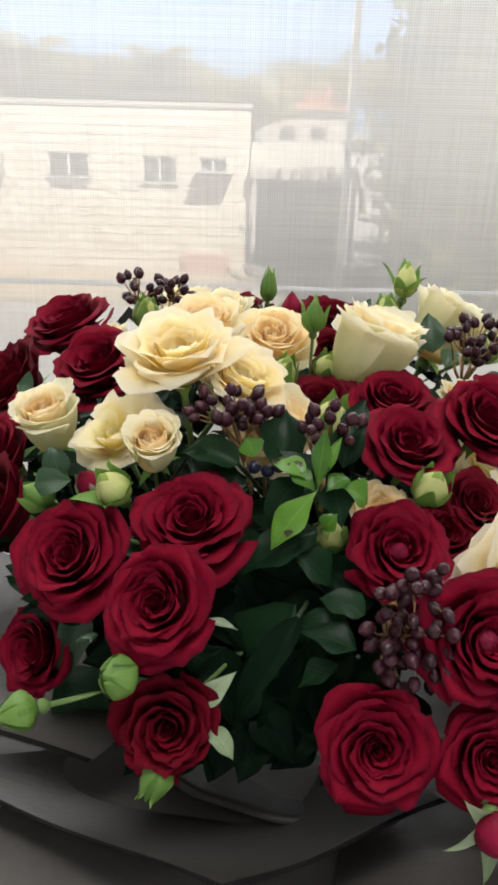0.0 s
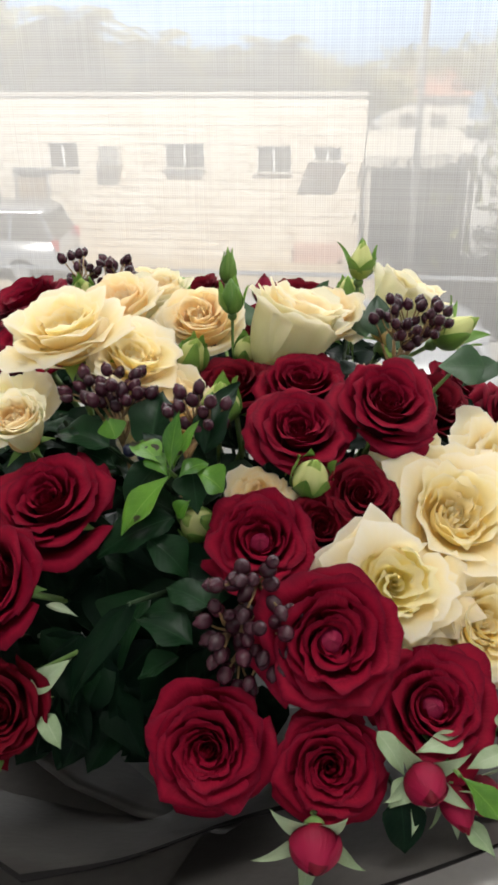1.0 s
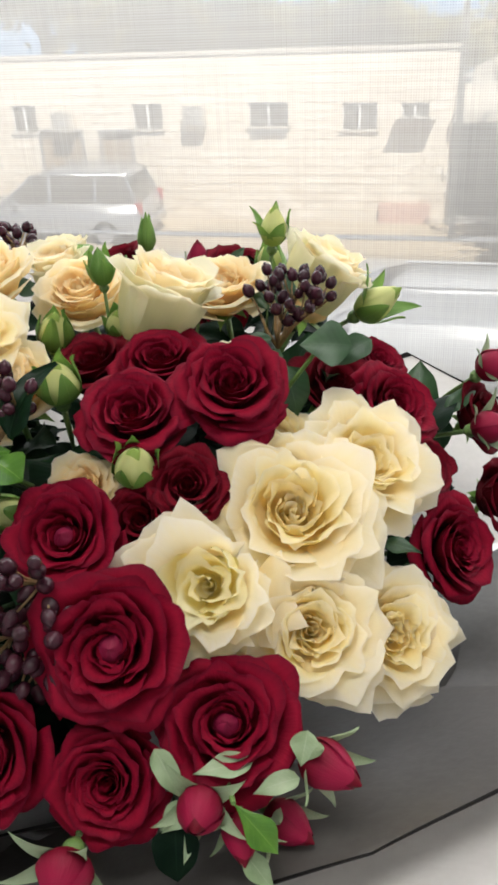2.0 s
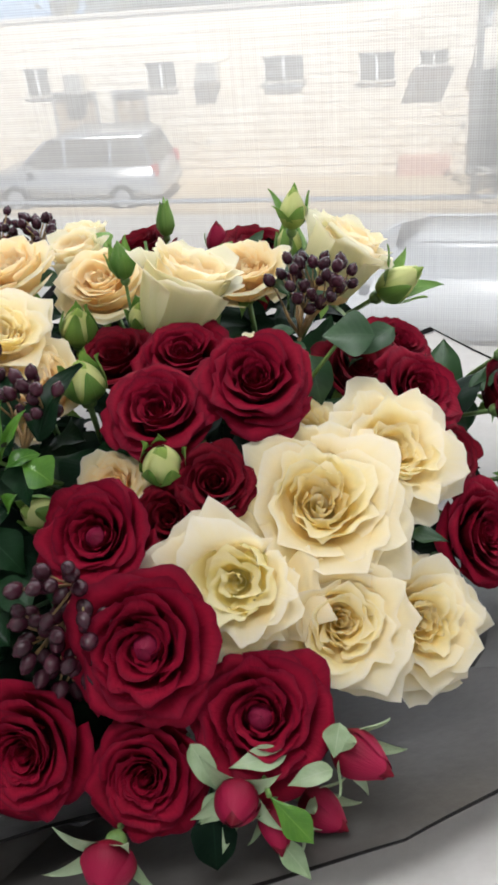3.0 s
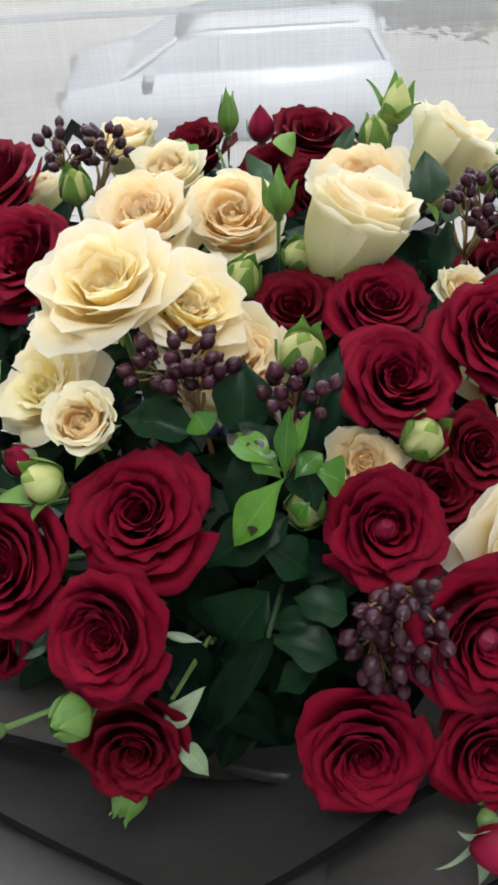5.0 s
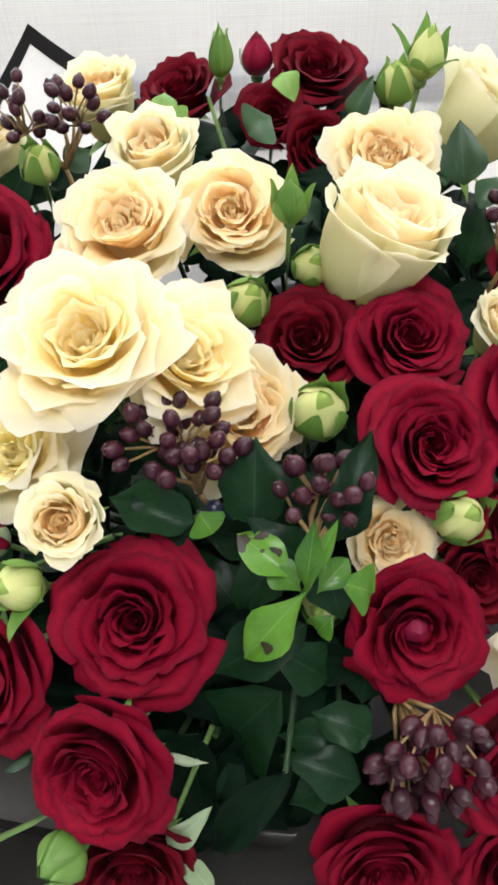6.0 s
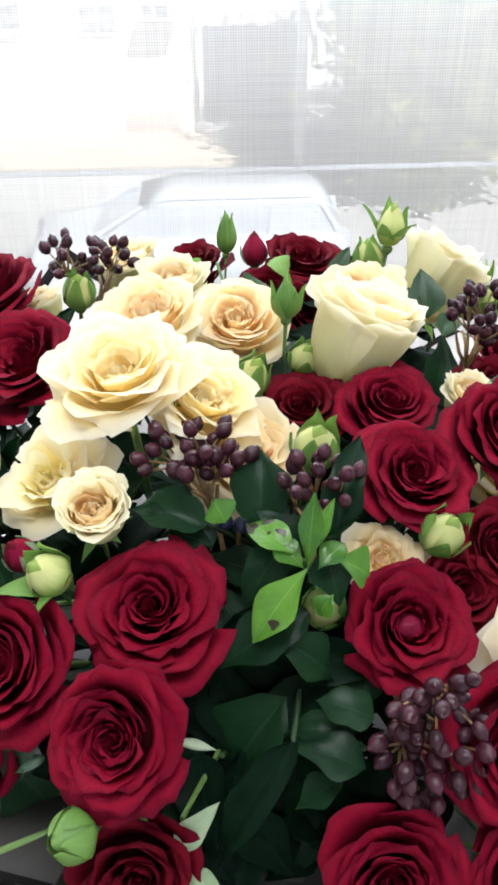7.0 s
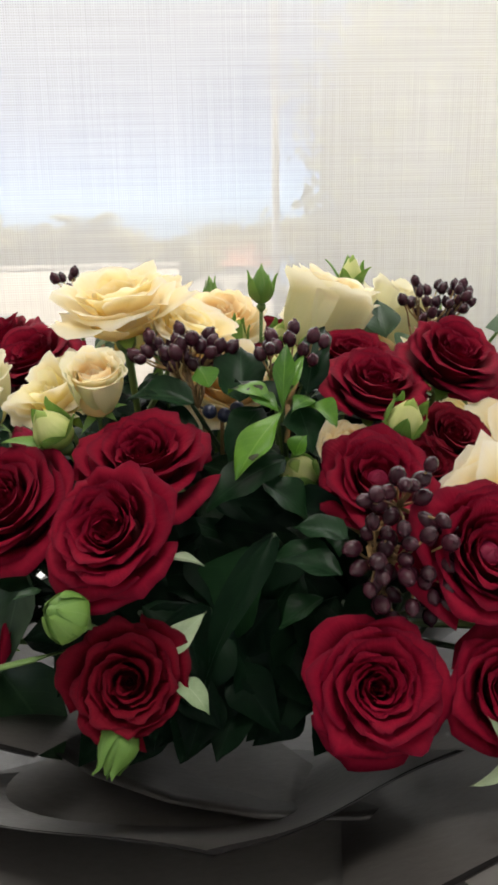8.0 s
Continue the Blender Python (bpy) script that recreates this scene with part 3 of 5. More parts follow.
def car(label, paint, m, length=4.6, height=1.75, glass=DARKGLASS, tail=LAMPRED, tail_label="red tail lamp", tyre=RUBBER, low=0.38, tuck=0.0):
    """A tall estate car, nose towards -x, wheels on z = 0."""
    c = thing("car", label, "car", "parked cars")
    h = length / 2
    side = [(-h, low), (-h + 0.02, 0.70), (-h + 0.20, 0.92), (-h + 1.15, 1.05), (h - 0.10, 1.10), (h, 0.95), (h + 0.02, 0.55), (h - 0.06, low - 0.02)]

    def loft(profile, halves, top_in):
        bm = bmesh.new()
        rings = []
        for y, k in halves:
            rings.append([bm.verts.new((x * (1 - 0.02 * k), y, z)) for x, z in profile])
        for r0, r1 in zip(rings, rings[1:]):
            for i in range(len(profile)):
                bm.faces.new((r0[i], r0[(i + 1) % len(profile)], r1[(i + 1) % len(profile)], r1[i]))
        bm.faces.new(rings[0][::-1]), bm.faces.new(rings[-1])
        for v in bm.verts:
            t = max(0.0, (v.co.z - 1.0) / (height - 1.0))
            v.co.y *= 1 - top_in * t
        bmesh.ops.bevel(bm, geom=[e for e in bm.edges if e.calc_face_angle(0) > 0.5], offset=0.05, segments=3, profile=0.6, affect="EDGES")
        return bm

    part("body", loft(side, ((-0.90, 1), (-0.80, 0), (0.80, 0), (0.90, 1)), 0.05), paint, c, smooth=True)
    cabin = [(-h + 1.05, 1.04), (-h + 1.85, height - 0.10), (-h + 2.3, height - 0.05), (h - 0.45, height - 0.05), (h - 0.08, 1.08)]
    part("cabin_glass", loft(cabin, ((-0.80, 0), (0.80, 0)), 0.16), glass, c, "car windows")
    roof = [(-h + 1.80, height - 0.09), (-h + 2.3, height), (h - 0.5, height), (h - 0.22, height - 0.09)]
    part("roof", loft(roof, ((-0.68, 0), (0.68, 0)), 0.02), paint, c, smooth=True)
    for sy in (-1, 1):
        for x0, x1 in ((-h + 1.02, -h + 1.86), (-0.05, -0.02), (h - 1.2, h - 1.15), (h - 0.10, h - 0.40)):
            bm = bmesh.new()
            tube_into(bm, [(x0, sy * 0.80, 1.05), (x1, sy * 0.675, height - 0.06)], [0.05, 0.045], 6)
            part("pillar", bm, paint, c)
        bm = bmesh.new()
        tube_into(bm, [(-h + 2.2, sy * 0.62, height + 0.04), (h - 0.55, sy * 0.62, height + 0.04)], [0.02, 0.02], 6)
        part("roof_rail", bm, paint, c)
        part("tail_lamp", box(h - 0.14, h + 0.03, sy * 0.80 - 0.07, sy * 0.80 + 0.07, 0.85, 1.12, 0.02), tail, c, tail_label)
        part("headlamp", box(-h - 0.01, -h + 0.22, sy * 0.74 - 0.12, sy * 0.74 + 0.12, 0.66, 0.84, 0.03), CHROME, c)
        part("mirror", box(-h + 1.35, -h + 1.5, sy * 0.95 - 0.09, sy * 0.95 + 0.09, 1.05, 1.2, 0.03), paint, c)
        for x in (-h + 0.85, h - 0.95):
            w = part("wheel", tube_into(bmesh.new(), [(x, sy * 0.70, 0.34), (x, sy * (0.915 - tuck), 0.34)], [0.34, 0.34], 24), tyre, c)
            part("rim", tube_into(bmesh.new(), [(x, sy * (0.90 - tuck), 0.34), (x, sy * (0.93 - tuck), 0.34)], [0.23, 0.21], 18), CHROME, w)
    part("bumper", box(h - 0.10, h + 0.08, -0.85, 0.85, 0.40, 0.62, 0.04), paint, c)
    c.matrix_basis = m
    return c


car("silver estate car parked on the street by the stone wall", SILVER, pose(-9.75, 20.9, STREET + 0.02), 4.7, 1.78, DUSTYGLASS)
# sides lowered and wheels tucked in to hide the dark shade underneath
car("pale grey estate car parked below, skirts added over its underside", WHITECAR, pose(-0.35, 13.7, STREET), 5.0, 1.58, PALEGLASS, WHITECAR, "pale tail lamp", PALETYRE, 0.12, 0.07)


def tree(label, x, y, crown_z, radii, trunk_h, leaves, size, seed, lobes=7, mat=FOLIAGE):
    """Tapered trunk with limbs and a crown of many small leaf blades gathered in uneven lobes."""
    rnd = random.Random(seed)
    t = thing("tree", label, "tree", "trees", at=(x, y, STREET))
    bm = bmesh.new()
    top = Vector((0, 0, trunk_h))
    tube_into(bm, [(0, 0, 0), (0.08, 0.03, trunk_h * 0.5), tuple(top)], [0.05 * trunk_h + 0.05, 0.04 * trunk_h + 0.03, 0.09], 8)
    blobs = []
    cz = crown_z - STREET
    for k in range(lobes):
        a, u = rnd.uniform(0, 6.28), rnd.uniform(-0.75, 0.8)
        q = math.sqrt(max(0.05, 1 - u * u)) * rnd.uniform(0.35, 0.7)
        c = Vector((math.cos(a) * q * radii[0], math.sin(a) * q * radii[1], cz + u * radii[2] * 0.75))
        blobs.append((c, rnd.uniform(0.35, 0.55)))
        tube_into(bm, [tuple(top * 0.8), tuple(top.lerp(c, 0.5) + Vector((0, 0, -0.1))), tuple(c)], [0.07, 0.045, 0.015], 5)
    part("trunk", bm, BARK, t)
    verts, faces = [], []
    for k in range(leaves):
        c, s = blobs[k % len(blobs)]
        d = Vector((rnd.gauss(0, 1), rnd.gauss(0, 1), rnd.gauss(0, 1))).normalized() * abs(rnd.gauss(0.62, 0.33)) * s
        p = c + Vector((d.x * radii[0], d.y * radii[1], d.z * radii[2]))
        e = Euler((rnd.uniform(0, 6.28), rnd.uniform(0, 6.28), rnd.uniform(0, 6.28))).to_matrix()
        w = size * rnd.uniform(0.6, 1.4)
        i = len(verts)
        for q in ((-0.5, 0, 0), (0, -0.25, 0.06), (0.6, 0, 0), (0, 0.25, 0.06)):
            verts.append(tuple(p + e @ (Vector(q) * w)))
        faces.append((i, i + 1, i + 2, i + 3))
    me = bpy.data.meshes.new("crown")
    me.from_pydata(verts, [], faces)
    me.materials.append(mat)
    ob = new("crown", me)
    ob.parent = t
    tagged(ob, kind="stuff")
    return t


def palm(label, x, y, crown_z, reach, seed):
    """A date palm: rough trunk and arching fronds, each a rib with two rows of narrow leaflets."""
    rnd = random.Random(seed)
    t = thing("palm_tree", label, "palm tree", "palms", at=(x, y, STREET))
    top = crown_z - STREET
    part("trunk", tube_into(bmesh.new(), [(0, 0, 0), (0.05, 0, top * 0.5), (0, 0, top)], [0.24, 0.20, 0.22], 10), BARK, t)
    verts, faces = [], []
    for k in range(46):
        a, up = k * 2.39996, rnd.uniform(-0.25, 1.25)
        ln = reach * rnd.uniform(0.8, 1.1)
        out = Vector((math.cos(a), math.sin(a), 0))
        across = Vector((-math.sin(a), math.cos(a), 0))
        for i in range(20):
            s = (i + 0.5) / 20
            p = out * (ln * s * math.cos(up * 0.8)) + Vector((0, 0, top + ln * (math.sin(up) * s - 0.62 * s * s)))
            w = ln * 0.30 * math.sin(math.pi * (0.12 + 0.80 * s))
            for side in (-1, 1):
                tip = p + across * (side * w) + out * (w * 0.55) + Vector((0, 0, -w * rnd.uniform(0.1, 0.5)))
                n = len(verts)
                verts.extend((tuple(p), tuple(p + out * (0.05 * ln)), tuple(tip)))
                faces.append((n, n + 1, n + 2))
    me = bpy.data.meshes.new("fronds")
    me.from_pydata(verts, [], faces)
    me.materials.append(FOLIAGE_FAR)
    ob = new("fronds", me)
    ob.parent = t
    tagged(ob, kind="stuff")
    return t


for k, (x, y, cz, reach) in enumerate(((-3.4, 31.5, -0.1, 1.9), (-5.6, 33.0, -0.4, 1.7), (-7.6, 32.0, 0.1, 2.1), (-10.2, 31.0, 0.7, 2.4), (-12.6, 32.0, 0.2, 2.2), (-15.0, 32.0, 1.4, 2.8),
                                       (-18.5, 31.0, 1.8, 3.0), (-0.6, 34.0, -0.9, 1.5), (-22.5, 32.0, 1.6, 2.8))):
    palm("dusty palm tree behind the stone building", x, y, cz, reach, 60 + k)
tree("large leafy green tree beside the carport", 4.9, 18.0, 0.2, (2.9, 2.4, 4.8), 3.6, 48000, 0.25, 3, 44)
tree("large leafy green tree at the street", 7.8, 20.5, 0.5, (3.2, 2.6, 5.6), 4.0, 20000, 0.27, 4, 26)
for k, (x, y, cz, rx, rz) in enumerate(((-3.3, 33.0, -0.9, 2.0, 1.5), (-7.4, 34.0, -1.0, 2.6, 1.6), (-11.5, 33.0, -0.6, 2.6, 2.0), (-15.5, 34.0, 0.6, 3.2, 3.2),
                                        (-20.5, 33.0, 1.0, 3.4, 3.6), (-0.2, 36.0, -1.6, 2.0, 1.2), (3.0, 52.0, -1.6, 3.6, 1.7), (6.4, 50.0, -1.4, 3.4, 2.0), (-26.0, 35.0, 0.8, 3.6, 3.4))):
    tree("dusty green tree behind the stone building", x, y, cz, (rx, rx, rz * 0.75), cz - rz * 0.4 - STREET, 4000, 0.34, 20 + k, 9, FOLIAGE_FAR)


# ---- wrapping paper ----
wrap = thing("bouquet_wrapping", "grey translucent wrapping paper with black borders round the bouquet", "wrapping paper", at=(0, 0, 0))
# inner cone in the darkened paper, so that the bunch's inside looks shaded
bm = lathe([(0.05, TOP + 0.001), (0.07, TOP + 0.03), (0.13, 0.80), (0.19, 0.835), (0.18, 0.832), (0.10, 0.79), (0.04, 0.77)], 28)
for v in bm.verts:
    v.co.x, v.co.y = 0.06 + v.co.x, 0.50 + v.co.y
part("inner_cone", bm, PAPER_SHADED, wrap, smooth=True)


def sheet(core, left, tip, right, mat, wave, seed, border=0.0045, rise=0.0):
    """A sheet of paper whose free corner is tip: soft folds, with a black border along both free edges."""
    core, left, tip, right = map(Vector, (core, left, tip, right))

    def place(a, b, lift=0.0):
        p = core * (1 - a) * (1 - b) + left * a * (1 - b) + right * (1 - a) * b + tip * a * b
        n = noise.noise(Vector((p.x * 9 + seed, p.y * 9, 0.3))) * wave + math.sin((a - b) * 7 + seed) * wave * 0.4 * (a + b)
        sag = -rise * math.sin(a * math.pi) * math.sin(b * math.pi)
        return p + Vector((0, 0, n + sag + lift))

    bm = grid_patch(18, 18, lambda u, v: place((u + 1) / 2, v))
    part("sheet", bm, mat, wrap, smooth=True)
    w = border / max(0.05, (left - core).length)
    bm = grid_patch(1, 24, lambda u, v: place(1 - w * (1 - u) / 2 * 1.0, v, 0.0007))
    part("border", bm, BORDER, wrap)
    w2 = border / max(0.05, (right - core).length)
    bm = grid_patch(1, 24, lambda u, v: place(v, 1 - w2 * (1 - u) / 2, 0.0007))
    part("border", bm, BORDER, wrap)


# front sheet, coloured with the shade the bouquet throws on it
sheet((0.04, 0.47, 0.76), (-0.17, 0.325, 0.857), (-0.004, 0.2365, 0.8835), (0.095, 0.288, 0.880), PAPER_SHADED, 0.004, 1.0, 0.0065, rise=0.025)
sheet((0.08, 0.48, 0.765), (0.035, 0.215, 0.868), (0.215, 0.300, 0.878), (0.36, 0.415, 0.890), PAPER, 0.004, 2.0, 0.006)
sheet((0.10, 0.48, 0.762), (0.02, 0.190, 0.852), (0.235, 0.255, 0.864), (0.40, 0.39, 0.877), PAPER_PALE, 0.002, 3.0)
sheet((0.02, 0.48, 0.78), (-0.20, 0.30, 0.850), (-0.06, 0.190, 0.862), (0.10, 0.225, 0.856), PAPER_MID, 0.004, 4.0)
sheet((0.0, 0.50, 0.77), (-0.38, 0.46, 0.80), (-0.30, 0.21, 0.80), (-0.05, 0.215, 0.825), PAPER_MID, 0.004, 9.0)
sheet((0.04, 0.56, 0.80), (-0.21, 0.66, 0.855), (-0.122, 0.830, 0.950), (0.03, 0.74, 0.865), PAPER_PALE, 0.004, 5.0, 0.010)
sheet((0.10, 0.55, 0.80), (0.12, 0.72, 0.860), (0.195, 0.74, 0.905), (0.40, 0.60, 0.868), PAPER_PALE, 0.004, 6.0)
sheet((0.0, 0.50, 0.79), (-0.36, 0.56, 0.925), (-0.30, 0.36, 0.895), (-0.075, 0.315, 0.872), PAPER, 0.006, 7.0)
sheet((0.12, 0.50, 0.79), (0.30, 0.40, 0.862), (0.40, 0.46, 0.875), (0.36, 0.60, 0.88), PAPER, 0.004, 8.0)

# ---- roses ----
HEART = Vector((0.06, 0.55, 0.75))


def petal_patch(phi, s, rnd, spec, rho, h, zb, nu=14, nv=13):
    """One petal: a wall that rises from the heart to its rim, then a lip that rolls outward to a pointed tip."""
    seed = rnd.uniform(0, 50)
    loose = spec["loose"]

    def between(pair, power=1.0):
        return pair[0] + (pair[1] - pair[0]) * s ** power

    lean = radians(between(spec["lean"], 1.3) + rnd.uniform(-7, 7) * loose)
    curl = radians(between(spec["curl"]) * rnd.uniform(0.7, 1.25))
    lip = between(spec["lip"]) * rnd.uniform(0.8, 1.2)
    half = (spec["wide"] + 0.95 * (1 - s) ** 2.5) * rnd.uniform(0.85, 1.12)
    peel = spec["peel"] * s * rnd.uniform(0.5, 1.4)
    swirl, tilt = 0.14 * (1 - s) + 0.04, rnd.uniform(-0.06, 0.06) * loose
    fold, where = rnd.uniform(0.0, 0.06) * loose, rnd.uniform(-0.5, 0.5)
    notch, sharp, point, ripple = spec["notch"] * rnd.uniform(0.8, 1.2), spec["sharp"], spec["point"] * (0.25 + 0.75 * s), spec["ripple"] * (0.45 + 0.55 * s)
    tx, tz = math.sin(lean), math.cos(lean)
    reach = (h - zb) * 0.62
    cx, cz = max(0.03, rho - tx * reach), h - tz * reach
    bx = 0.05 + 0.4 * rho

    def profile(q):
        if q < 0.6:
            t = q / 0.6
            return (bx * (1 - t) ** 2 + 2 * cx * t * (1 - t) + rho * t * t, zb * (1 - t) ** 2 + 2 * cz * t * (1 - t) + h * t * t)
        a = lean + curl * (q - 0.6) / 0.4
        return rho + lip / curl * (math.cos(lean) - math.cos(a)), h + lip / curl * (math.sin(a) - math.sin(lean))

    def place(u, v):
        v = 1 - (1 - v) ** 1.35
        q = v * (1 - notch * abs(u) ** sharp)
        r, z = profile(q)
        high = max(0.0, (q - 0.6) / 0.4)
        tip = point * math.exp(-abs(u / 0.16) ** 1.5) * high ** 2
        r, z = r + tip, z + tip * 0.25
        side = max(0.0, abs(u) - 0.45) / 0.55
        r = r * (1 + (swirl + tilt) * u) + peel * side ** 2 * v * v
        z -= peel * 0.8 * side ** 2 * v
        crease = fold * math.exp(-((u - where) / 0.16) ** 2) * v * v
        k = noise.noise(Vector((u * 1.3 + seed, v * 1.5, seed * 0.7))) * ripple * v
        k += noise.noise(Vector((u * 3.6, v * 2.6, seed))) * ripple * 0.75 * v ** 3
        th = phi + u * half * (0.4 + 0.6 * math.sin(min(1.0, v * 1.3) * math.pi / 2)) + 0.12 * ripple * noise.noise(Vector((u, v * 2, seed + 9)))
        r = max(0.01, r + k * 0.9 - crease)
        return Vector((r * math.cos(th), r * math.sin(th), z + k * 0.8))

    return grid_patch(nu, nv, place)


def head(kind, seed):
    """A rose of unit radius about its own axis (z), heart near the origin: petals, sepals and stem."""
    rnd = random.Random(seed)
    spec = KINDS[kind]
    ob = thing("rose", spec["label"], "rose", spec["group"])
    n, core, t = spec["n"], spec["core"], spec["top"]
    for i in range(n):
        s = i / (n - 1)
        phi = i * 2.39996 + rnd.uniform(-0.4, 0.4) * spec["loose"]
        rho = core + (spec["reach"] - core) * s ** spec["power"] * (1 + rnd.uniform(-0.06, 0.06) * spec["loose"])
        h = t + spec["bulge"] * math.sin(s * math.pi * 0.8) - spec["fall"] * s ** 2.0 + rnd.uniform(-0.05, 0.05) * spec["loose"]
        zb = max(spec["base"], h - spec["deep"] * (0.55 + 0.45 * s)) if s < 0.75 else spec["base"]
        mats = spec["mats"]
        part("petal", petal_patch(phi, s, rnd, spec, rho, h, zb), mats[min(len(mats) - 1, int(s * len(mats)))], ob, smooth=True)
    turns = 2.3 * 2 * math.pi

    def swirl(u, v):
        a = (u + 1) / 2
        r = core * (0.06 + 0.94 * a ** 0.8) * (0.62 + 0.38 * v) * (1 + 0.13 * math.sin(a * turns * 1.37 + seed))
        z = t - 0.42 + (0.42 + 0.09 * (1 - a) + 0.05 * math.sin(a * turns * 1.37 + seed)) * v
        return Vector((r * math.cos(a * turns), r * math.sin(a * turns), z))

    if spec["knob"]:
        for i in range(3):
            def wrap_place(u, v, i=i):
                a = i * 2.1 + u * 1.45
                r = 0.185 * math.sin(math.pi * (0.30 + 0.69 * v)) * (1 + 0.07 * u) + 0.003
                return Vector((r * math.cos(a), r * math.sin(a), t - 0.22 + 0.36 * v * (1 - 0.12 * u * u)))
            part("heart", grid_patch(10, 8, wrap_place), KNOB, ob, "tight magenta heart", smooth=True)
    else:
        part("heart", grid_patch(56, 5, swirl), spec["mats"][0], ob, "tight rolled heart petals", smooth=True)
    b = spec["base"]
    # filler bowl behind the petals, on reds in the shade-dark base colour
    bowl = lathe([(0.04, b - 0.03), (0.30, b + 0.01), (spec["reach"] * 0.62, b + 0.12), (spec["reach"] * 0.66, b + 0.22), (spec["reach"] * 0.40, t - 0.36), (core * 0.5, t - 0.30)], 16)
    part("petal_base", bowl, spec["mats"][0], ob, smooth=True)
    for i in range(5):
        a = i * 1.2566 + rnd.uniform(-0.2, 0.2)
        q = Matrix.Rotation(a, 3, "Z")
        out = rnd.uniform(0.4, 0.75)
        bm = grid_patch(4, 6, lambda u, v: q @ Vector((0.08 + out * v, u * 0.16 * math.sin(math.pi * min(1, v * 0.9 + 0.12)) * (1 - v * 0.6), b - 0.02 + 0.10 * v - 0.25 * v * v)))
        part("sepal", bm, SEPAL, ob, smooth=True)
    bm = lathe([(0.05, b - 0.32), (0.14, b - 0.22), (0.16, b - 0.08), (0.10, b + 0.02)], 10)
    tube_into(bm, [(0, 0, b - 0.25), (0.02, 0.01, b - 1.4), (0, 0, b - 2.6)], [0.06, 0.055, 0.055], 6)
    part("stem", bm, STEM, ob, smooth=True)
    return ob


def kind_of(label, group, n=34, reach=0.80, power=0.85, top=0.02, bulge=0.16, fall=0.40, lean=(-6, 52), curl=(45, 85), lip=(0.07, 0.26), wide=0.72, notch=0.26, sharp=1.6, point=0.05, peel=0.10,
            ripple=0.10, loose=1.0, deep=0.7, base=-0.62, core=0.14, knob=False, mats=(RED,), grow=1.0):
    return dict(label=label, group=group, n=n, reach=reach, power=power, top=top, bulge=bulge, fall=fall, lean=lean, curl=curl, lip=lip, wide=wide, notch=notch, sharp=sharp, point=point, peel=peel,
                ripple=ripple, loose=loose, deep=deep, base=base, core=core, knob=knob, mats=mats, grow=grow)


KINDS = {
    "red": kind_of("fully open velvety dark red rose in the bouquet", "red roses", n=36, power=1.08, bulge=0.20, fall=0.36, wide=0.90, lip=(0.06, 0.29), ripple=0.12, point=0.06, peel=0.05),
    "red_knob": kind_of("open velvety red rose with a tight magenta heart", "red roses", n=32, core=0.16, power=1.0, bulge=0.22, fall=0.36, wide=0.90, ripple=0.13, point=0.07, peel=0.05, knob=True, lip=(0.08, 0.31)),
    "red_small": kind_of("small half-open dark red rose in the bouquet", "red roses", n=24, top=0.10, fall=0.32, wide=0.85, ripple=0.14, lean=(-4, 40), lip=(0.10, 0.28), grow=1.15, mats=(RED_DARK,)),
    "cream": kind_of("wide open cream rose with pointed pale petals", "cream roses", n=30, loose=1.6, reach=0.72, power=0.9, top=0.04, bulge=0.18, fall=0.28, base=-0.42, deep=0.36, lean=(-8, 52), curl=(50, 68), lip=(0.09, 0.40),
                     wide=0.90, notch=0.28, sharp=1.5, point=0.13, peel=0.05, ripple=0.17, grow=1.16, mats=(CREAM_IN, CREAM_IN, CREAM, CREAM)),
    "peach": kind_of("cream rose with dense peach-yellow heart petals", "cream roses", n=36, loose=1.9, reach=0.74, top=0.08, bulge=0.14, fall=0.40, base=-0.50, deep=0.55, lean=(-8, 36), curl=(40, 75), lip=(0.09, 0.28), wide=0.86,
                     notch=0.20, sharp=2.2, point=0.03, peel=0.05, ripple=0.19, grow=1.14, mats=(PEACH_IN, PEACH_IN, PEACH_IN, CREAM)),
    "lemon": kind_of("open lemon-white rose with loose wavy petals", "cream roses", n=18, loose=2.2, reach=0.72, power=0.8, top=0.02, bulge=0.22, fall=0.30, base=-0.42, deep=0.5, lean=(-10, 55), curl=(45, 60), lip=(0.18, 0.42), wide=0.95,
                     notch=0.28, sharp=1.5, point=0.14, peel=0.08, ripple=0.26, grow=1.12, mats=(LEMON, LEMON, CREAM, CREAM)),
    "cup": kind_of("half-open cream rose, upright cup with pale outer petals", "cream roses", n=24, loose=1.6, reach=0.68, power=0.7, top=0.20, bulge=0.14, fall=0.16, base=-0.90, deep=0.9, lean=(-12, 12), curl=(30, 90), lip=(0.09, 0.28),
                   wide=1.0, notch=0.20, sharp=1.9, point=0.05, peel=0.06, ripple=0.20, grow=1.16, core=0.16, mats=(PEACH_IN, CREAM, PALE)),
}
MADE = {}


def rose(kind, x, y, z, r, n=None, spin=0.0, variants=4):
    place = Vector((x, y, z))
    r *= KINDS[kind]["grow"]
    d = (Vector(n) if n else place - HEART).normalized()
    key = (kind, len([k for k in PLACED if k == kind]) % variants)
    PLACED.append(kind)
    turn = d.to_track_quat("Z", "Y").to_matrix().to_4x4() @ Matrix.Rotation(spin + 1.7 * len(PLACED), 4, "Z")
    m = Matrix.Translation(place - d * 0.1 * r) @ turn
    if key in MADE:
        first = MADE[key]
        ob = copy_thing(first, m @ Matrix.Scale(r / first.scale.x, 4))
    else:
        ob = MADE[key] = head(kind, 100 + 7 * len(MADE))
        ob.matrix_basis = m @ Matrix.Scale(r, 4)
    return ob


PLACED = []
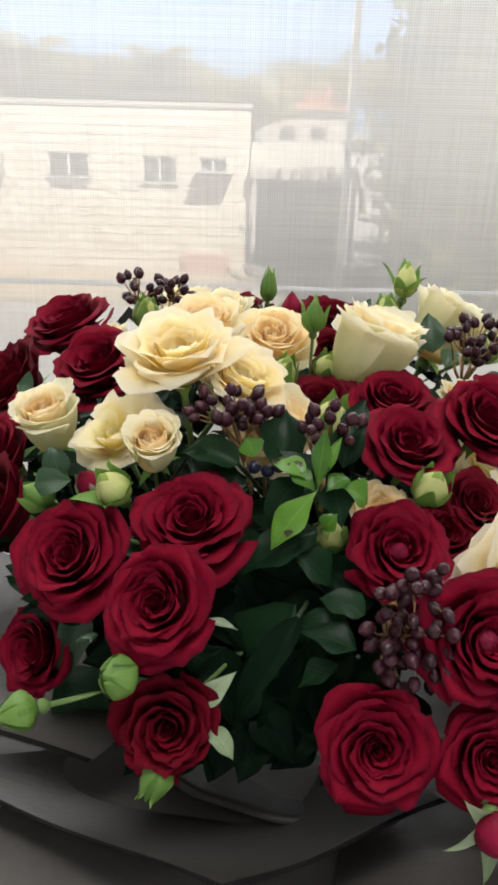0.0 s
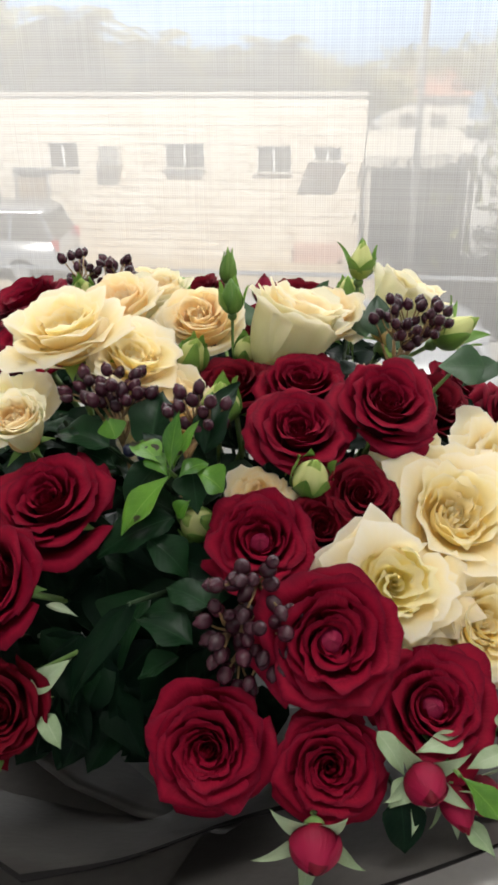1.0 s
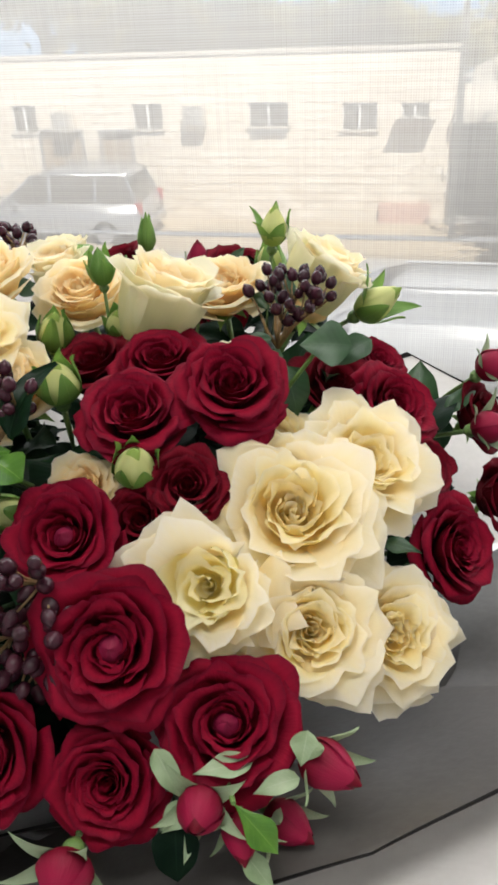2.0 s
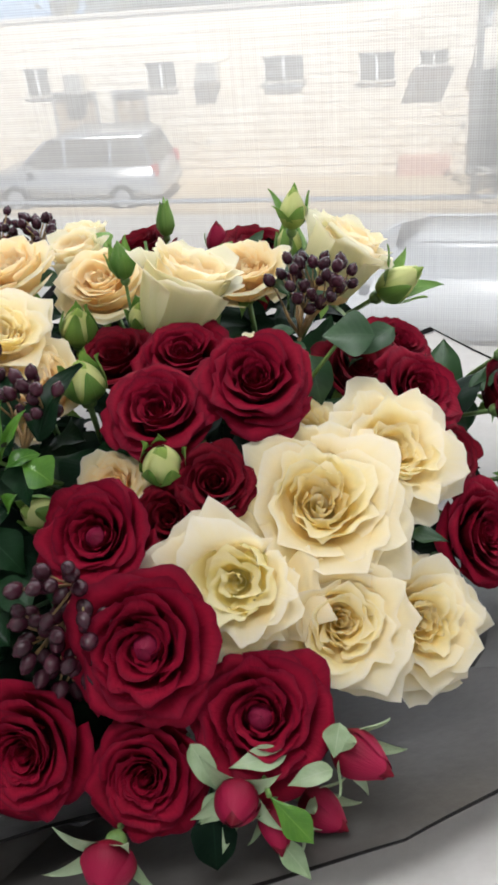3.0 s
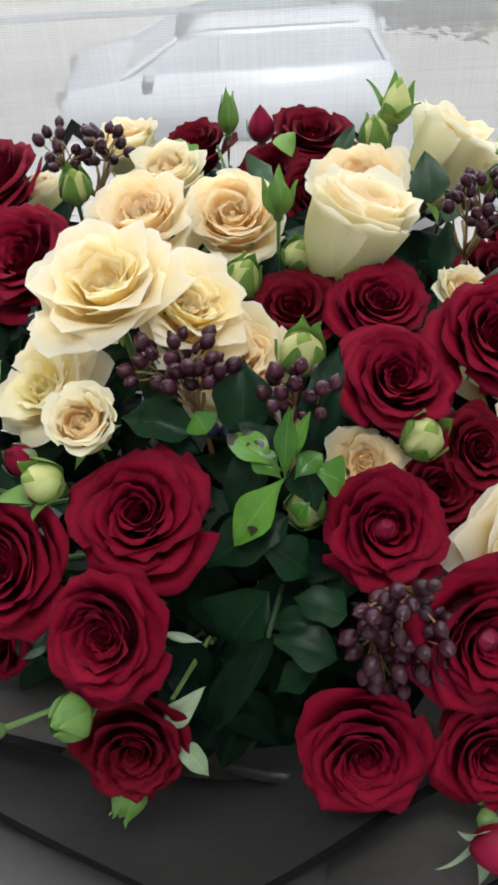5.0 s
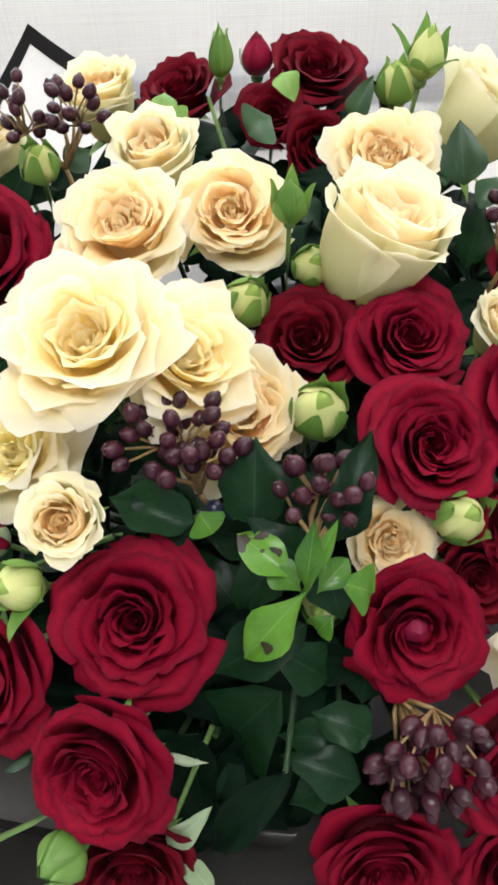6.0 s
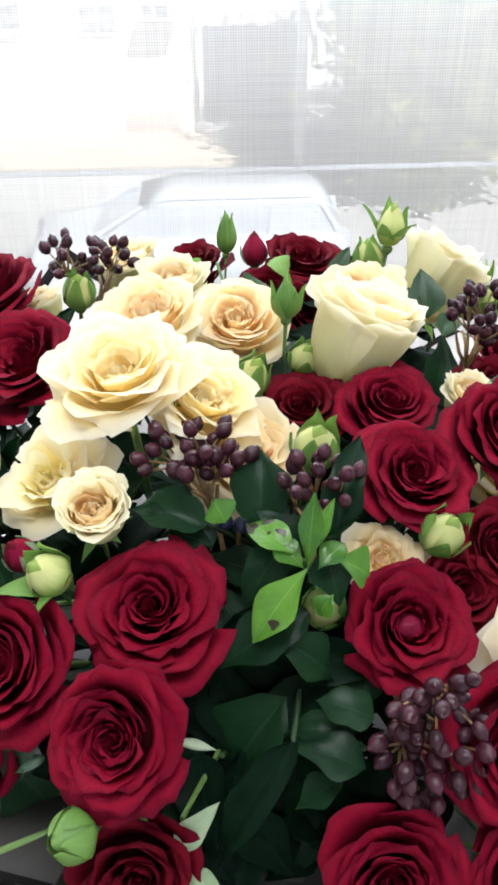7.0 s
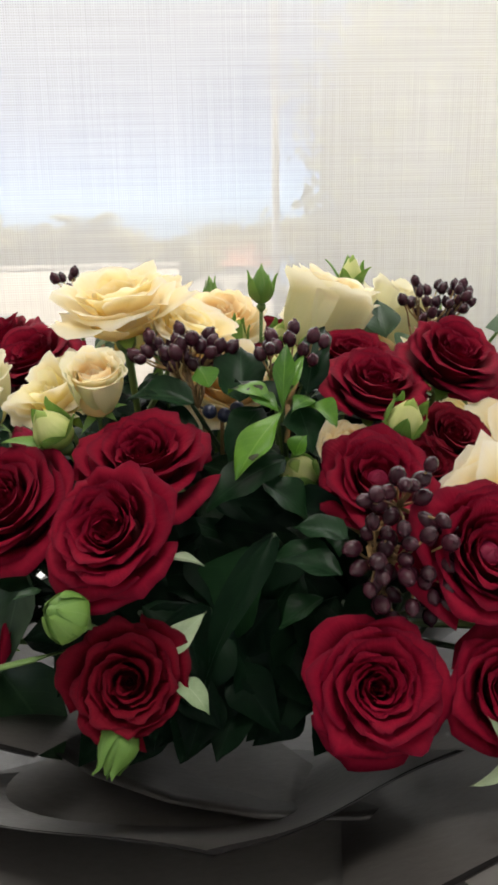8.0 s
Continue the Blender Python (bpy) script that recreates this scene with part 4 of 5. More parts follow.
# front and left, red
rose("red", -0.040, 0.312, 0.972, 0.0285)
rose("red", -0.086, 0.348, 0.973, 0.0310, (-0.35, -0.6, 0.7))
rose("red", -0.027, 0.361, 0.987, 0.0315, (-0.05, -0.45, 0.9))
rose("red_knob", 0.075, 0.358, 0.973, 0.0275)
rose("red", 0.061, 0.288, 0.912, 0.0290, (0.0, -0.8, 0.55))
rose("red_small", -0.033, 0.292, 0.918, 0.0215, (0.0, -0.8, 0.5))
rose("red", 0.087, 0.420, 1.003, 0.0280)
rose("red", 0.085, 0.470, 1.009, 0.0265)
rose("red", 0.132, 0.436, 1.013, 0.0295, (0.2, -0.5, 0.85))
rose("red_knob", 0.111, 0.314, 0.954, 0.0315)
rose("red_knob", 0.156, 0.315, 0.923, 0.0295, (0.25, -0.6, 0.8))
rose("red", 0.113, 0.290, 0.907, 0.0255, (0.1, -0.75, 0.6))
rose("red_small", 0.043, 0.477, 1.001, 0.0215)
rose("red_small", 0.102, 0.380, 0.969, 0.0175)
rose("red_small", 0.068, 0.702, 0.985, 0.0260, (0.1, -0.2, 1))
rose("red_small", -0.012, 0.666, 0.998, 0.0230, (-0.2, -0.1, 1))
rose("red_small", 0.040, 0.672, 0.975, 0.0190, (0.0, -0.4, 0.9))
rose("red_small", 0.065, 0.650, 0.968, 0.0200, (0.1, -0.6, 0.6))
rose("red", -0.145, 0.645, 0.995, 0.0390, (-0.35, -0.2, 0.9))
rose("red", -0.185, 0.585, 0.965, 0.0330, (-0.5, -0.3, 0.8))
rose("red", -0.104, 0.540, 1.000, 0.0350, (-0.3, -0.4, 0.85))
rose("red_small", -0.165, 0.540, 0.985, 0.0290, (-0.6, -0.3, 0.7))
rose("red", -0.158, 0.470, 0.965, 0.0280, (-0.6, -0.4, 0.7))
rose("red_small", -0.165, 0.425, 0.930, 0.0240, (-0.7, -0.5, 0.5))
rose("red", -0.112, 0.360, 0.903, 0.0260, (-0.55, -0.65, 0.4))
rose("red_small", -0.145, 0.420, 0.955, 0.0260, (-0.7, -0.4, 0.6))
rose("red", 0.187, 0.590, 0.962, 0.0240, (0.5, -0.2, 0.85))
rose("red", 0.206, 0.500, 0.975, 0.0290, (0.6, -0.35, 0.7))
rose("red_small", 0.224, 0.480, 0.948, 0.0180, (0.7, -0.3, 0.5))
rose("red", 0.243, 0.450, 0.922, 0.0280, (0.75, -0.45, 0.5))
rose("red_small", 0.120, 0.395, 0.980, 0.0170)
# cream
rose("cream", -0.040, 0.445, 1.042, 0.0300, (-0.1, -0.22, 0.97), variants=3)
rose("cream", -0.004, 0.448, 1.026, 0.0270, (0.45, -0.3, 0.85), variants=3)
rose("peach", 0.014, 0.536, 1.021, 0.0275, (0.0, -0.45, 0.9), variants=3)
rose("cup", 0.078, 0.510, 1.030, 0.0315, (0.38, 0.10, 0.95), variants=3)
rose("peach", 0.088, 0.585, 1.010, 0.0270, (0.0, -0.3, 0.95), variants=3)
rose("cup", -0.116, 0.450, 1.000, 0.0215, (-0.1, -0.3, 0.95), variants=3)
rose("cup", -0.048, 0.387, 1.014, 0.0160, (0.0, -0.45, 0.9), variants=3)
rose("lemon", -0.074, 0.428, 1.000, 0.0240, (-0.25, -0.4, 0.85), variants=3)
rose("peach", -0.031, 0.512, 1.036, 0.0265, (-0.15, -0.3, 0.95), variants=3)
rose("cup", -0.021, 0.582, 1.020, 0.0220, (-0.1, -0.15, 1.0), variants=3)
rose("peach", 0.014, 0.437, 1.004, 0.0270, (0.1, -0.45, 0.9), variants=3)
rose("peach", 0.070, 0.395, 0.975, 0.0170, (0.1, -0.5, 0.85), variants=3)
rose("cream", 0.167, 0.404, 0.966, 0.0380, (0.22, -0.6, 0.8), variants=3)
rose("cream", 0.196, 0.446, 0.969, 0.0320, (0.5, -0.4, 0.75), variants=3)
rose("lemon", 0.138, 0.357, 0.955, 0.0310, (0.1, -0.8, 0.6), variants=3)
rose("cream", 0.181, 0.365, 0.931, 0.0300, (0.3, -0.7, 0.65), variants=3)
rose("cream", 0.214, 0.391, 0.911, 0.0290, (0.5, -0.65, 0.6), variants=3)
rose("cup", 0.148, 0.622, 1.010, 0.0310, (0.45, 0.15, 0.85), variants=3)
rose("red_small", 0.166, 0.548, 0.965, 0.0240, (0.4, -0.3, 0.85))
rose("cream", 0.146, 0.470, 0.965, 0.0220, (0.2, -0.3, 0.9), variants=3)
rose("cup", -0.052, 0.657, 1.003, 0.0230, (-0.1, 0.0, 1.0), variants=3)
rose("cup", -0.114, 0.655, 0.975, 0.0180, (-0.3, 0.1, 1.0), variants=3)
rose("cup", 0.128, 0.482, 1.000, 0.0170, (0.2, -0.2, 0.95), variants=3)


# ---- buds ----
def bud(kind, x, y, z, r, n, longer=1.5, sepals=5, spread=0.5, stalk=2.8, seed=1):
    """A bud: ovoid body, overlapping petals, narrow pointed sepals, swollen base and stalk."""
    rnd = random.Random(seed)
    label, body, cover = BUDS[kind]
    ob = thing("rosebud", label, "rosebud", kind + " rosebuds")
    longer *= 1.3 if kind != "green" else 1.1
    r *= 0.92
    L = longer * 1.15
    prof = [(0.25, -L * 0.55), (0.75, -L * 0.42), (1.0, -L * 0.12), (0.92, L * 0.12), (0.66, L * 0.36), (0.32, L * 0.60), (0.05, L * 0.80)]
    part("bud_body", lathe(prof, 14), body, ob, smooth=True)

    def profile_r(z):
        for (r0, z0), (r1, z1) in zip(prof, prof[1:]):
            if z0 <= z <= z1:
                return r0 + (r1 - r0) * (z - z0) / (z1 - z0)
        return 0.06

    for i in range(3):
        a0 = i * 2.1 + rnd.uniform(0, 0.5)

        def place(u, v, a0=a0, i=i):
            z = -L * 0.45 + v * L * (1.12 - 0.22 * abs(u) ** 2)
            q = (profile_r(min(z, L * 0.66)) + 0.05 + 0.03 * v) * (1 + 0.07 * u)
            return Vector((q * math.cos(a0 + u * 1.5), q * math.sin(a0 + u * 1.5), z))

        part("petal", grid_patch(10, 7, place), body, ob, smooth=True)
    for i in range(sepals):
        a = i * 6.2832 / sepals + rnd.uniform(-0.2, 0.2)
        q = Matrix.Rotation(a, 3, "Z")
        sp = spread * rnd.uniform(0.7, 1.3)
        ln = L * rnd.uniform(1.15, 1.55) * (0.8 if kind == "red" else 1.0)

        def place(u, v, q=q, sp=sp, ln=ln):
            z = -L * 0.5 + ln * v * (1 - 0.45 * sp * v)
            out = max(profile_r(min(z, L * 0.7)) + 0.10, 0.12) if sp < 0.45 else 0.35 + 0.75 * math.sin(min(1, v * 1.6) * 1.57)
            out += sp * v * v * ln * 0.85
            w = (0.62 if kind == "red" else 0.55 if spread > 0.6 else 0.88) * (1 - v) ** 0.75 * (0.45 + 0.55 * min(1.0, v * 4))
            return q @ Vector((out - 0.12 * u * u, u * w, z + 0.05 * u * u))

        part("sepal", grid_patch(4, 8, place), cover, ob, smooth=True)
    bm = lathe([(0.16, -L * 0.55 - 0.75), (0.42, -L * 0.55 - 0.45), (0.45, -L * 0.55 - 0.15), (0.3, -L * 0.55 + 0.02)], 10)
    tube_into(bm, [(0, 0, -L * 0.55 - 0.6), (0.05, 0.05, -L * 0.55 - stalk), (0, 0, -L * 0.55 - stalk * 2)], [0.17, 0.15, 0.16], 6)
    part("stem", bm, STEM, ob, smooth=True)
    d = Vector(n).normalized()
    ob.matrix_basis = Matrix.Translation((x, y, z)) @ d.to_track_quat("Z", "Y").to_matrix().to_4x4() @ Matrix.Rotation(seed * 1.3, 4, "Z") @ Matrix.Scale(r, 4)
    return ob


BUDS = {
    "cream": ("closed cream and green rosebud with pointed sepals", BUD_PALE, SEPAL),
    "green": ("tight green rosebud, still closed in its sepals", SEPAL, SEPAL),
    "red": ("closed crimson rosebud with silvery green spread sepals", RED_BUD, SEPAL_PALE),
}
bud("cream", 0.112, 0.629, 1.032, 0.0088, (0.1, 0.0, 1), 1.7, spread=0.48, stalk=3.5, seed=1)
bud("cream", 0.104, 0.652, 1.002, 0.0105, (-0.1, 0, 1), 1.3, spread=0.2, seed=2)
bud("cream", 0.095, 0.398, 0.985, 0.0095, (0.2, -0.4, 0.9), 1.4, spread=0.3, seed=3)
bud("green", 0.012, 0.662, 1.016, 0.0062, (0.05, 0, 1), 2.7, spread=0.1, seed=4)
bud("cream", 0.044, 0.435, 1.006, 0.0105, (0.1, -0.3, 1), 1.3, spread=0.3, seed=5)
bud("cream", 0.018, 0.490, 1.010, 0.0098, (0.3, -0.35, 0.9), 1.5, spread=0.2, seed=6)
bud("green", 0.038, 0.517, 1.038, 0.0068, (0.0, -0.1, 1), 2.1, spread=0.35, stalk=4, seed=7)
bud("green", -0.054, 0.294, 0.945, 0.0092, (-0.4, -0.5, 0.5), 1.2, spread=0.15, seed=8)
bud("green", -0.100, 0.300, 0.918, 0.0090, (-0.9, -0.4, 0.0), 1.3, spread=0.1, seed=9)
bud("green", -0.037, 0.284, 0.897, 0.0072, (-0.45, -0.5, -0.75), 1.7, spread=0.2, stalk=0.6, seed=10)
bud("cream", 0.042, 0.373, 0.970, 0.0085, (-0.3, -0.6, 0.6), 1.3, spread=0.3, seed=11)
bud("cream", -0.066, 0.373, 0.994, 0.0090, (-0.4, -0.4, 0.8), 1.3, spread=0.5, seed=12)
bud("green", -0.108, 0.392, 0.978, 0.0085, (-0.6, -0.4, 0.8), 1.4, spread=0.4, seed=13)
bud("cream", -0.073, 0.574, 1.020, 0.0090, (0.1, -0.4, 0.9), 1.5, spread=0.2, seed=14)
bud("cream", 0.179, 0.628, 0.984, 0.0115, (0.8, -0.15, 0.6), 1.7, spread=0.5, seed=15)
bud("cream", 0.048, 0.512, 1.008, 0.0085, (0.1, -0.5, 0.8), 1.4, spread=0.3, seed=16)
bud("red", 0.033, 0.715, 0.984, 0.0095, (0, 0, 1), 1.5, sepals=2, spread=0.3, seed=17)
bud("red", 0.152, 0.286, 0.907, 0.0092, (0.1, -0.75, 0.25), 1.3, spread=0.85, seed=18)
bud("red", 0.195, 0.316, 0.907, 0.0100, (0.9, -0.5, 0.05), 1.5, spread=0.65, seed=19)
bud("red", 0.109, 0.257, 0.898, 0.0108, (0.1, -0.9, 0.05), 1.0, spread=1.0, stalk=0.5, seed=20)
bud("red", 0.180, 0.308, 0.880, 0.0088, (0.8, -0.5, 0.0), 1.5, spread=0.7, seed=21)
bud("red", 0.166, 0.290, 0.892, 0.0075, (0.3, -0.8, -0.2), 1.5, spread=0.7, seed=22)
bud("red", -0.083, 0.400, 0.981, 0.0075, (-0.3, -0.3, 0.9), 1.3, spread=0.2, seed=23)
bud("red", 0.256, 0.598, 0.958, 0.0105, (0.7, -0.2, 0.7), 1.4, spread=0.6, seed=24)
bud("red", 0.256, 0.568, 0.930, 0.0105, (0.8, -0.4, 0.45), 1.4, spread=0.6, seed=25)
rose("red_small", 0.254, 0.590, 0.928, 0.0200, (0.7, -0.2, 0.6))
rose("red_small", 0.268, 0.540, 0.900, 0.0200, (0.8, -0.3, 0.4))


# ---- leaves ----
def leaf_into(parent, base, tip, width, mat, n=(0, -0.5, 0.86), droop=0.12, fold=0.18, seed=0):
    base, tip = Vector(base), Vector(tip)
    along = tip - base
    ln = along.length
    across = along.cross(Vector(n)).normalized()
    up = across.cross(along).normalized()
    full, lobed = (1.25, 0.10) if mat == LEAF_BRIGHT else (0.72, 0.17 if mat == LEAF_GREEN else 0.09)

    def place(u, v):
        w = width / 2 * (math.sin(math.pi * v ** full) ** 1.05 if 0 < v < 1 else 0.0)
        edge = 1 + lobed * math.sin(v * 10 + seed) * abs(u)
        lift = droop * ln * (4 * v * (1 - v)) * 0.5 - droop * ln * v * v * 0.5 + fold * abs(u) * w + 0.13 * ln * noise.noise(Vector((u + seed, v * 2, seed * 0.3))) * abs(u)
        return base + along * v + across * (u * w * edge) + up * lift

    return part("leaf", grid_patch(6, 10, place), mat, parent, smooth=True)


def sprig(label, root, joint, mat, *leaves):
    """A stem from the bunch's inside to its joint, with leaves given as (base, tip, width)."""
    ob = thing("leafy_sprig", label, "foliage", "leafy sprigs")
    mid = (Vector(root) + Vector(joint)) / 2 + Vector((0, 0.004, 0.006))
    part("stem", tube_into(bmesh.new(), [root, tuple(mid), joint], [0.0018, 0.0015, 0.001], 6), STEM_DARK if mat in (LEAF_SHADED, LEAF_GREEN) else STEM, ob)
    for k, (b, t, w, *n) in enumerate(leaves):
        leaf_into(ob, b, t, w, mat, n[0] if n else (0, -0.5, 0.86), 0.12 + 0.07 * (k % 3), 0.28, k * 1.7 + b[0] * 90)
    return ob
sprig("glossy young bright green leaves at the berry stalk", (0.050, 0.453, 0.897), (0.031, 0.366, 1.003), LEAF_BRIGHT,
      ((0.034, 0.363, 1.002), (0.011, 0.349, 0.977), 0.017, (-0.02, -0.34, 0.94)),
      ((0.030, 0.366, 1.004), (0.011, 0.382, 1.010), 0.015, (-0.02, -0.39, 0.92)),
      ((0.044, 0.365, 1.003), (0.058, 0.364, 0.995), 0.017, (-0.08, -0.36, 0.93)),
      ((0.033, 0.362, 1.001), (0.036, 0.372, 1.030), 0.009, (-0.05, -0.38, 0.92)),
      ((0.034, 0.366, 1.003), (0.044, 0.376, 1.024), 0.006, (-0.2, -0.7, 0.5)),
      ((0.043, 0.358, 0.992), (0.037, 0.355, 0.984), 0.011, (-0.06, -0.34, 0.94)),
      ((-0.002, 0.387, 1.018), (0.003, 0.382, 1.009), 0.014, (0.03, -0.42, 0.91)),
      ((0.032, 0.363, 1.001), (0.020, 0.372, 1.008), 0.011, (-0.03, -0.38, 0.93)),
      ((0.037, 0.362, 1.001), (0.049, 0.373, 1.005), 0.011, (-0.07, -0.37, 0.92)))
sprig("glossy dark green leaves under the berry stalk", (0.051, 0.454, 0.894), (0.034, 0.370, 0.994), LEAF_GREEN,
      ((0.041, 0.374, 1.002), (0.046, 0.359, 0.984), 0.017, (-0.07, -0.36, 0.93)),
      ((0.034, 0.374, 1.000), (0.015, 0.386, 1.013), 0.015, (-0.02, -0.40, 0.92)),
      ((0.026, 0.378, 1.000), (0.009, 0.366, 0.979), 0.017, (-0.01, -0.37, 0.93)),
      ((0.034, 0.360, 0.981), (-0.002, 0.349, 0.965), 0.022, (-0.00, -0.33, 0.95)),
      ((0.023, 0.354, 0.973), (0.045, 0.347, 0.956), 0.019, (-0.04, -0.31, 0.95)),
      ((0.046, 0.379, 1.006), (0.058, 0.406, 1.033), 0.017, (-0.09, -0.44, 0.90)))
sprig("dark green pointed leaf standing behind the berries", (0.037, 0.463, 0.895), (-0.005, 0.395, 0.998), LEAF_GREEN,
      ((0.017, 0.390, 1.000), (0.019, 0.412, 1.023), 0.026, (-0.01, -0.45, 0.90)),
      ((-0.004, 0.393, 0.999), (-0.036, 0.404, 1.002), 0.020, (0.07, -0.43, 0.90)),
      ((-0.013, 0.399, 0.999), (-0.027, 0.411, 1.005), 0.017, (0.07, -0.44, 0.89)),
      ((-0.020, 0.396, 0.994), (-0.002, 0.392, 0.989), 0.014, (0.05, -0.41, 0.91)))
sprig("dark green leaves low in the front of the bouquet", (0.055, 0.442, 0.877), (0.046, 0.334, 0.945), LEAF_GREEN,
      ((0.051, 0.314, 0.946), (0.023, 0.323, 0.952), 0.018, (-0.05, -0.24, 0.97)),
      ((0.056, 0.328, 0.956), (0.035, 0.335, 0.961), 0.018, (-0.07, -0.27, 0.96)),
      ((0.049, 0.328, 0.949), (0.022, 0.332, 0.947), 0.014, (-0.04, -0.26, 0.96)),
      ((0.044, 0.317, 0.936), (0.025, 0.312, 0.927), 0.013, (-0.04, -0.22, 0.97)),
      ((0.025, 0.348, 0.946), (-0.002, 0.341, 0.898), 0.036, (0.00, -0.27, 0.96)),
      ((0.039, 0.347, 0.933), (0.018, 0.339, 0.902), 0.032, (-0.03, -0.27, 0.96)),
      ((0.058, 0.355, 0.951), (0.055, 0.343, 0.942), 0.013, (-0.08, -0.29, 0.95)))
sprig("long curled dark green leaf hanging at the front", (0.047, 0.435, 0.884), (0.024, 0.314, 0.965), LEAF_SHADED,
      ((0.024, 0.314, 0.965), (-0.007, 0.298, 0.910), 0.016, (0.01, -0.21, 0.98)))
sprig("dull green rose leaves low in the bouquet", (0.036, 0.447, 0.863), (-0.008, 0.349, 0.906), LEAF_GREEN,
      ((-0.018, 0.337, 0.916), (-0.006, 0.314, 0.887), 0.027, (0.05, -0.23, 0.97)),
      ((0.002, 0.361, 0.896), (-0.017, 0.334, 0.865), 0.032, (0.04, -0.26, 0.97)))
sprig("pale curled rose leaf tips between the red roses", (0.033, 0.433, 0.871), (-0.017, 0.308, 0.930), SEPAL_PALE,
      ((-0.020, 0.301, 0.922), (-0.003, 0.309, 0.937), 0.010, (0.12, -0.49, 0.86)),
      ((-0.014, 0.297, 0.915), (-0.003, 0.286, 0.907), 0.010, (0.11, -0.46, 0.88)),
      ((-0.018, 0.325, 0.953), (-0.003, 0.321, 0.952), 0.004, (0.12, -0.53, 0.84)))
sprig("green leaves between the berries and the dark roses", (0.098, 0.491, 0.902), (0.168, 0.475, 1.017), LEAF_MID,
      ((0.183, 0.476, 1.017), (0.158, 0.470, 1.019), 0.022, (0.10, -0.74, 0.66)),
      ((0.191, 0.490, 1.015), (0.172, 0.478, 1.005), 0.015, (0.08, -0.74, 0.67)),
      ((0.145, 0.468, 1.022), (0.128, 0.462, 1.021), 0.007, (0.16, -0.73, 0.66)),
      ((0.151, 0.465, 1.014), (0.140, 0.463, 1.016), 0.006, (0.14, -0.73, 0.67)))
sprig("green serrated leaf beside the red rose", (0.091, 0.497, 0.895), (0.147, 0.490, 0.998), LEAF_MID,
      ((0.147, 0.490, 0.998), (0.155, 0.478, 0.975), 0.021, (0.12, -0.71, 0.69)))
sprig("dark green leaf at the edge of the bouquet", (0.117, 0.527, 0.864), (0.223, 0.577, 0.909), LEAF_MID,
      ((0.211, 0.611, 0.911), (0.210, 0.633, 0.944), 0.028, (0.02, -0.73, 0.68)),
      ((0.229, 0.585, 0.901), (0.220, 0.607, 0.919), 0.018, (0.01, -0.71, 0.70)),
      ((0.228, 0.579, 0.930), (0.249, 0.605, 0.941), 0.012, (-0.01, -0.73, 0.69)),
      ((0.224, 0.530, 0.894), (0.238, 0.537, 0.897), 0.009, (-0.00, -0.67, 0.74)))
sprig("green leaves behind the cream roses", (0.063, 0.535, 0.893), (0.069, 0.600, 0.992), LEAF_MID,
      ((0.127, 0.575, 0.997), (0.124, 0.593, 1.021), 0.022, (-0.18, -0.64, 0.75)),
      ((0.118, 0.575, 0.997), (0.112, 0.596, 1.011), 0.016, (-0.16, -0.64, 0.75)),
      ((0.134, 0.566, 0.990), (0.144, 0.579, 0.999), 0.014, (-0.20, -0.61, 0.77)),
      ((0.078, 0.629, 0.998), (0.089, 0.639, 1.017), 0.013, (-0.10, -0.68, 0.73)),
      ((0.025, 0.643, 0.982), (0.038, 0.651, 0.988), 0.026, (-0.03, -0.67, 0.74)),
      ((-0.070, 0.615, 0.986), (-0.058, 0.623, 0.992), 0.017, (0.12, -0.65, 0.75)))
sprig("green leaf under the cream bud", (0.092, 0.469, 0.876), (0.151, 0.410, 0.943), LEAF_MID,
      ((0.101, 0.410, 0.974), (0.114, 0.429, 0.979), 0.017, (0.21, -0.65, 0.73)),
      ((0.085, 0.398, 0.926), (0.075, 0.393, 0.922), 0.011, (0.24, -0.57, 0.78)),
      ((0.205, 0.419, 0.942), (0.224, 0.413, 0.943), 0.008, (0.02, -0.63, 0.77)),
      ((0.213, 0.413, 0.929), (0.226, 0.415, 0.926), 0.011, (0.02, -0.62, 0.79)))
sprig("dark green leaf under the crimson buds", (0.089, 0.425, 0.861), (0.142, 0.285, 0.899), LEAF_SHADED,
      ((0.142, 0.285, 0.899), (0.145, 0.273, 0.881), 0.019, (0.16, -0.42, 0.89)))
sprig("young green leaf curling over the crimson buds", (0.097, 0.425, 0.866), (0.165, 0.287, 0.913), LEAF_BRIGHT,
      ((0.165, 0.287, 0.913), (0.183, 0.281, 0.897), 0.011, (0.10, -0.45, 0.89)))
sprig("silvery green leaves at the crimson buds", (0.097, 0.430, 0.864), (0.165, 0.301, 0.909), SEPAL_PALE,
      ((0.168, 0.306, 0.914), (0.148, 0.294, 0.917), 0.010, (0.13, -0.48, 0.87)),
      ((0.131, 0.299, 0.921), (0.144, 0.289, 0.908), 0.010, (0.17, -0.46, 0.87)),
      ((0.186, 0.307, 0.908), (0.170, 0.297, 0.908), 0.009, (0.10, -0.47, 0.88)),
      ((0.187, 0.320, 0.920), (0.186, 0.309, 0.912), 0.011, (0.08, -0.50, 0.86)),
      ((0.167, 0.285, 0.891), (0.182, 0.277, 0.880), 0.009, (0.10, -0.42, 0.90)),
      ((0.147, 0.292, 0.903), (0.137, 0.280, 0.898), 0.010, (0.16, -0.44, 0.88)))
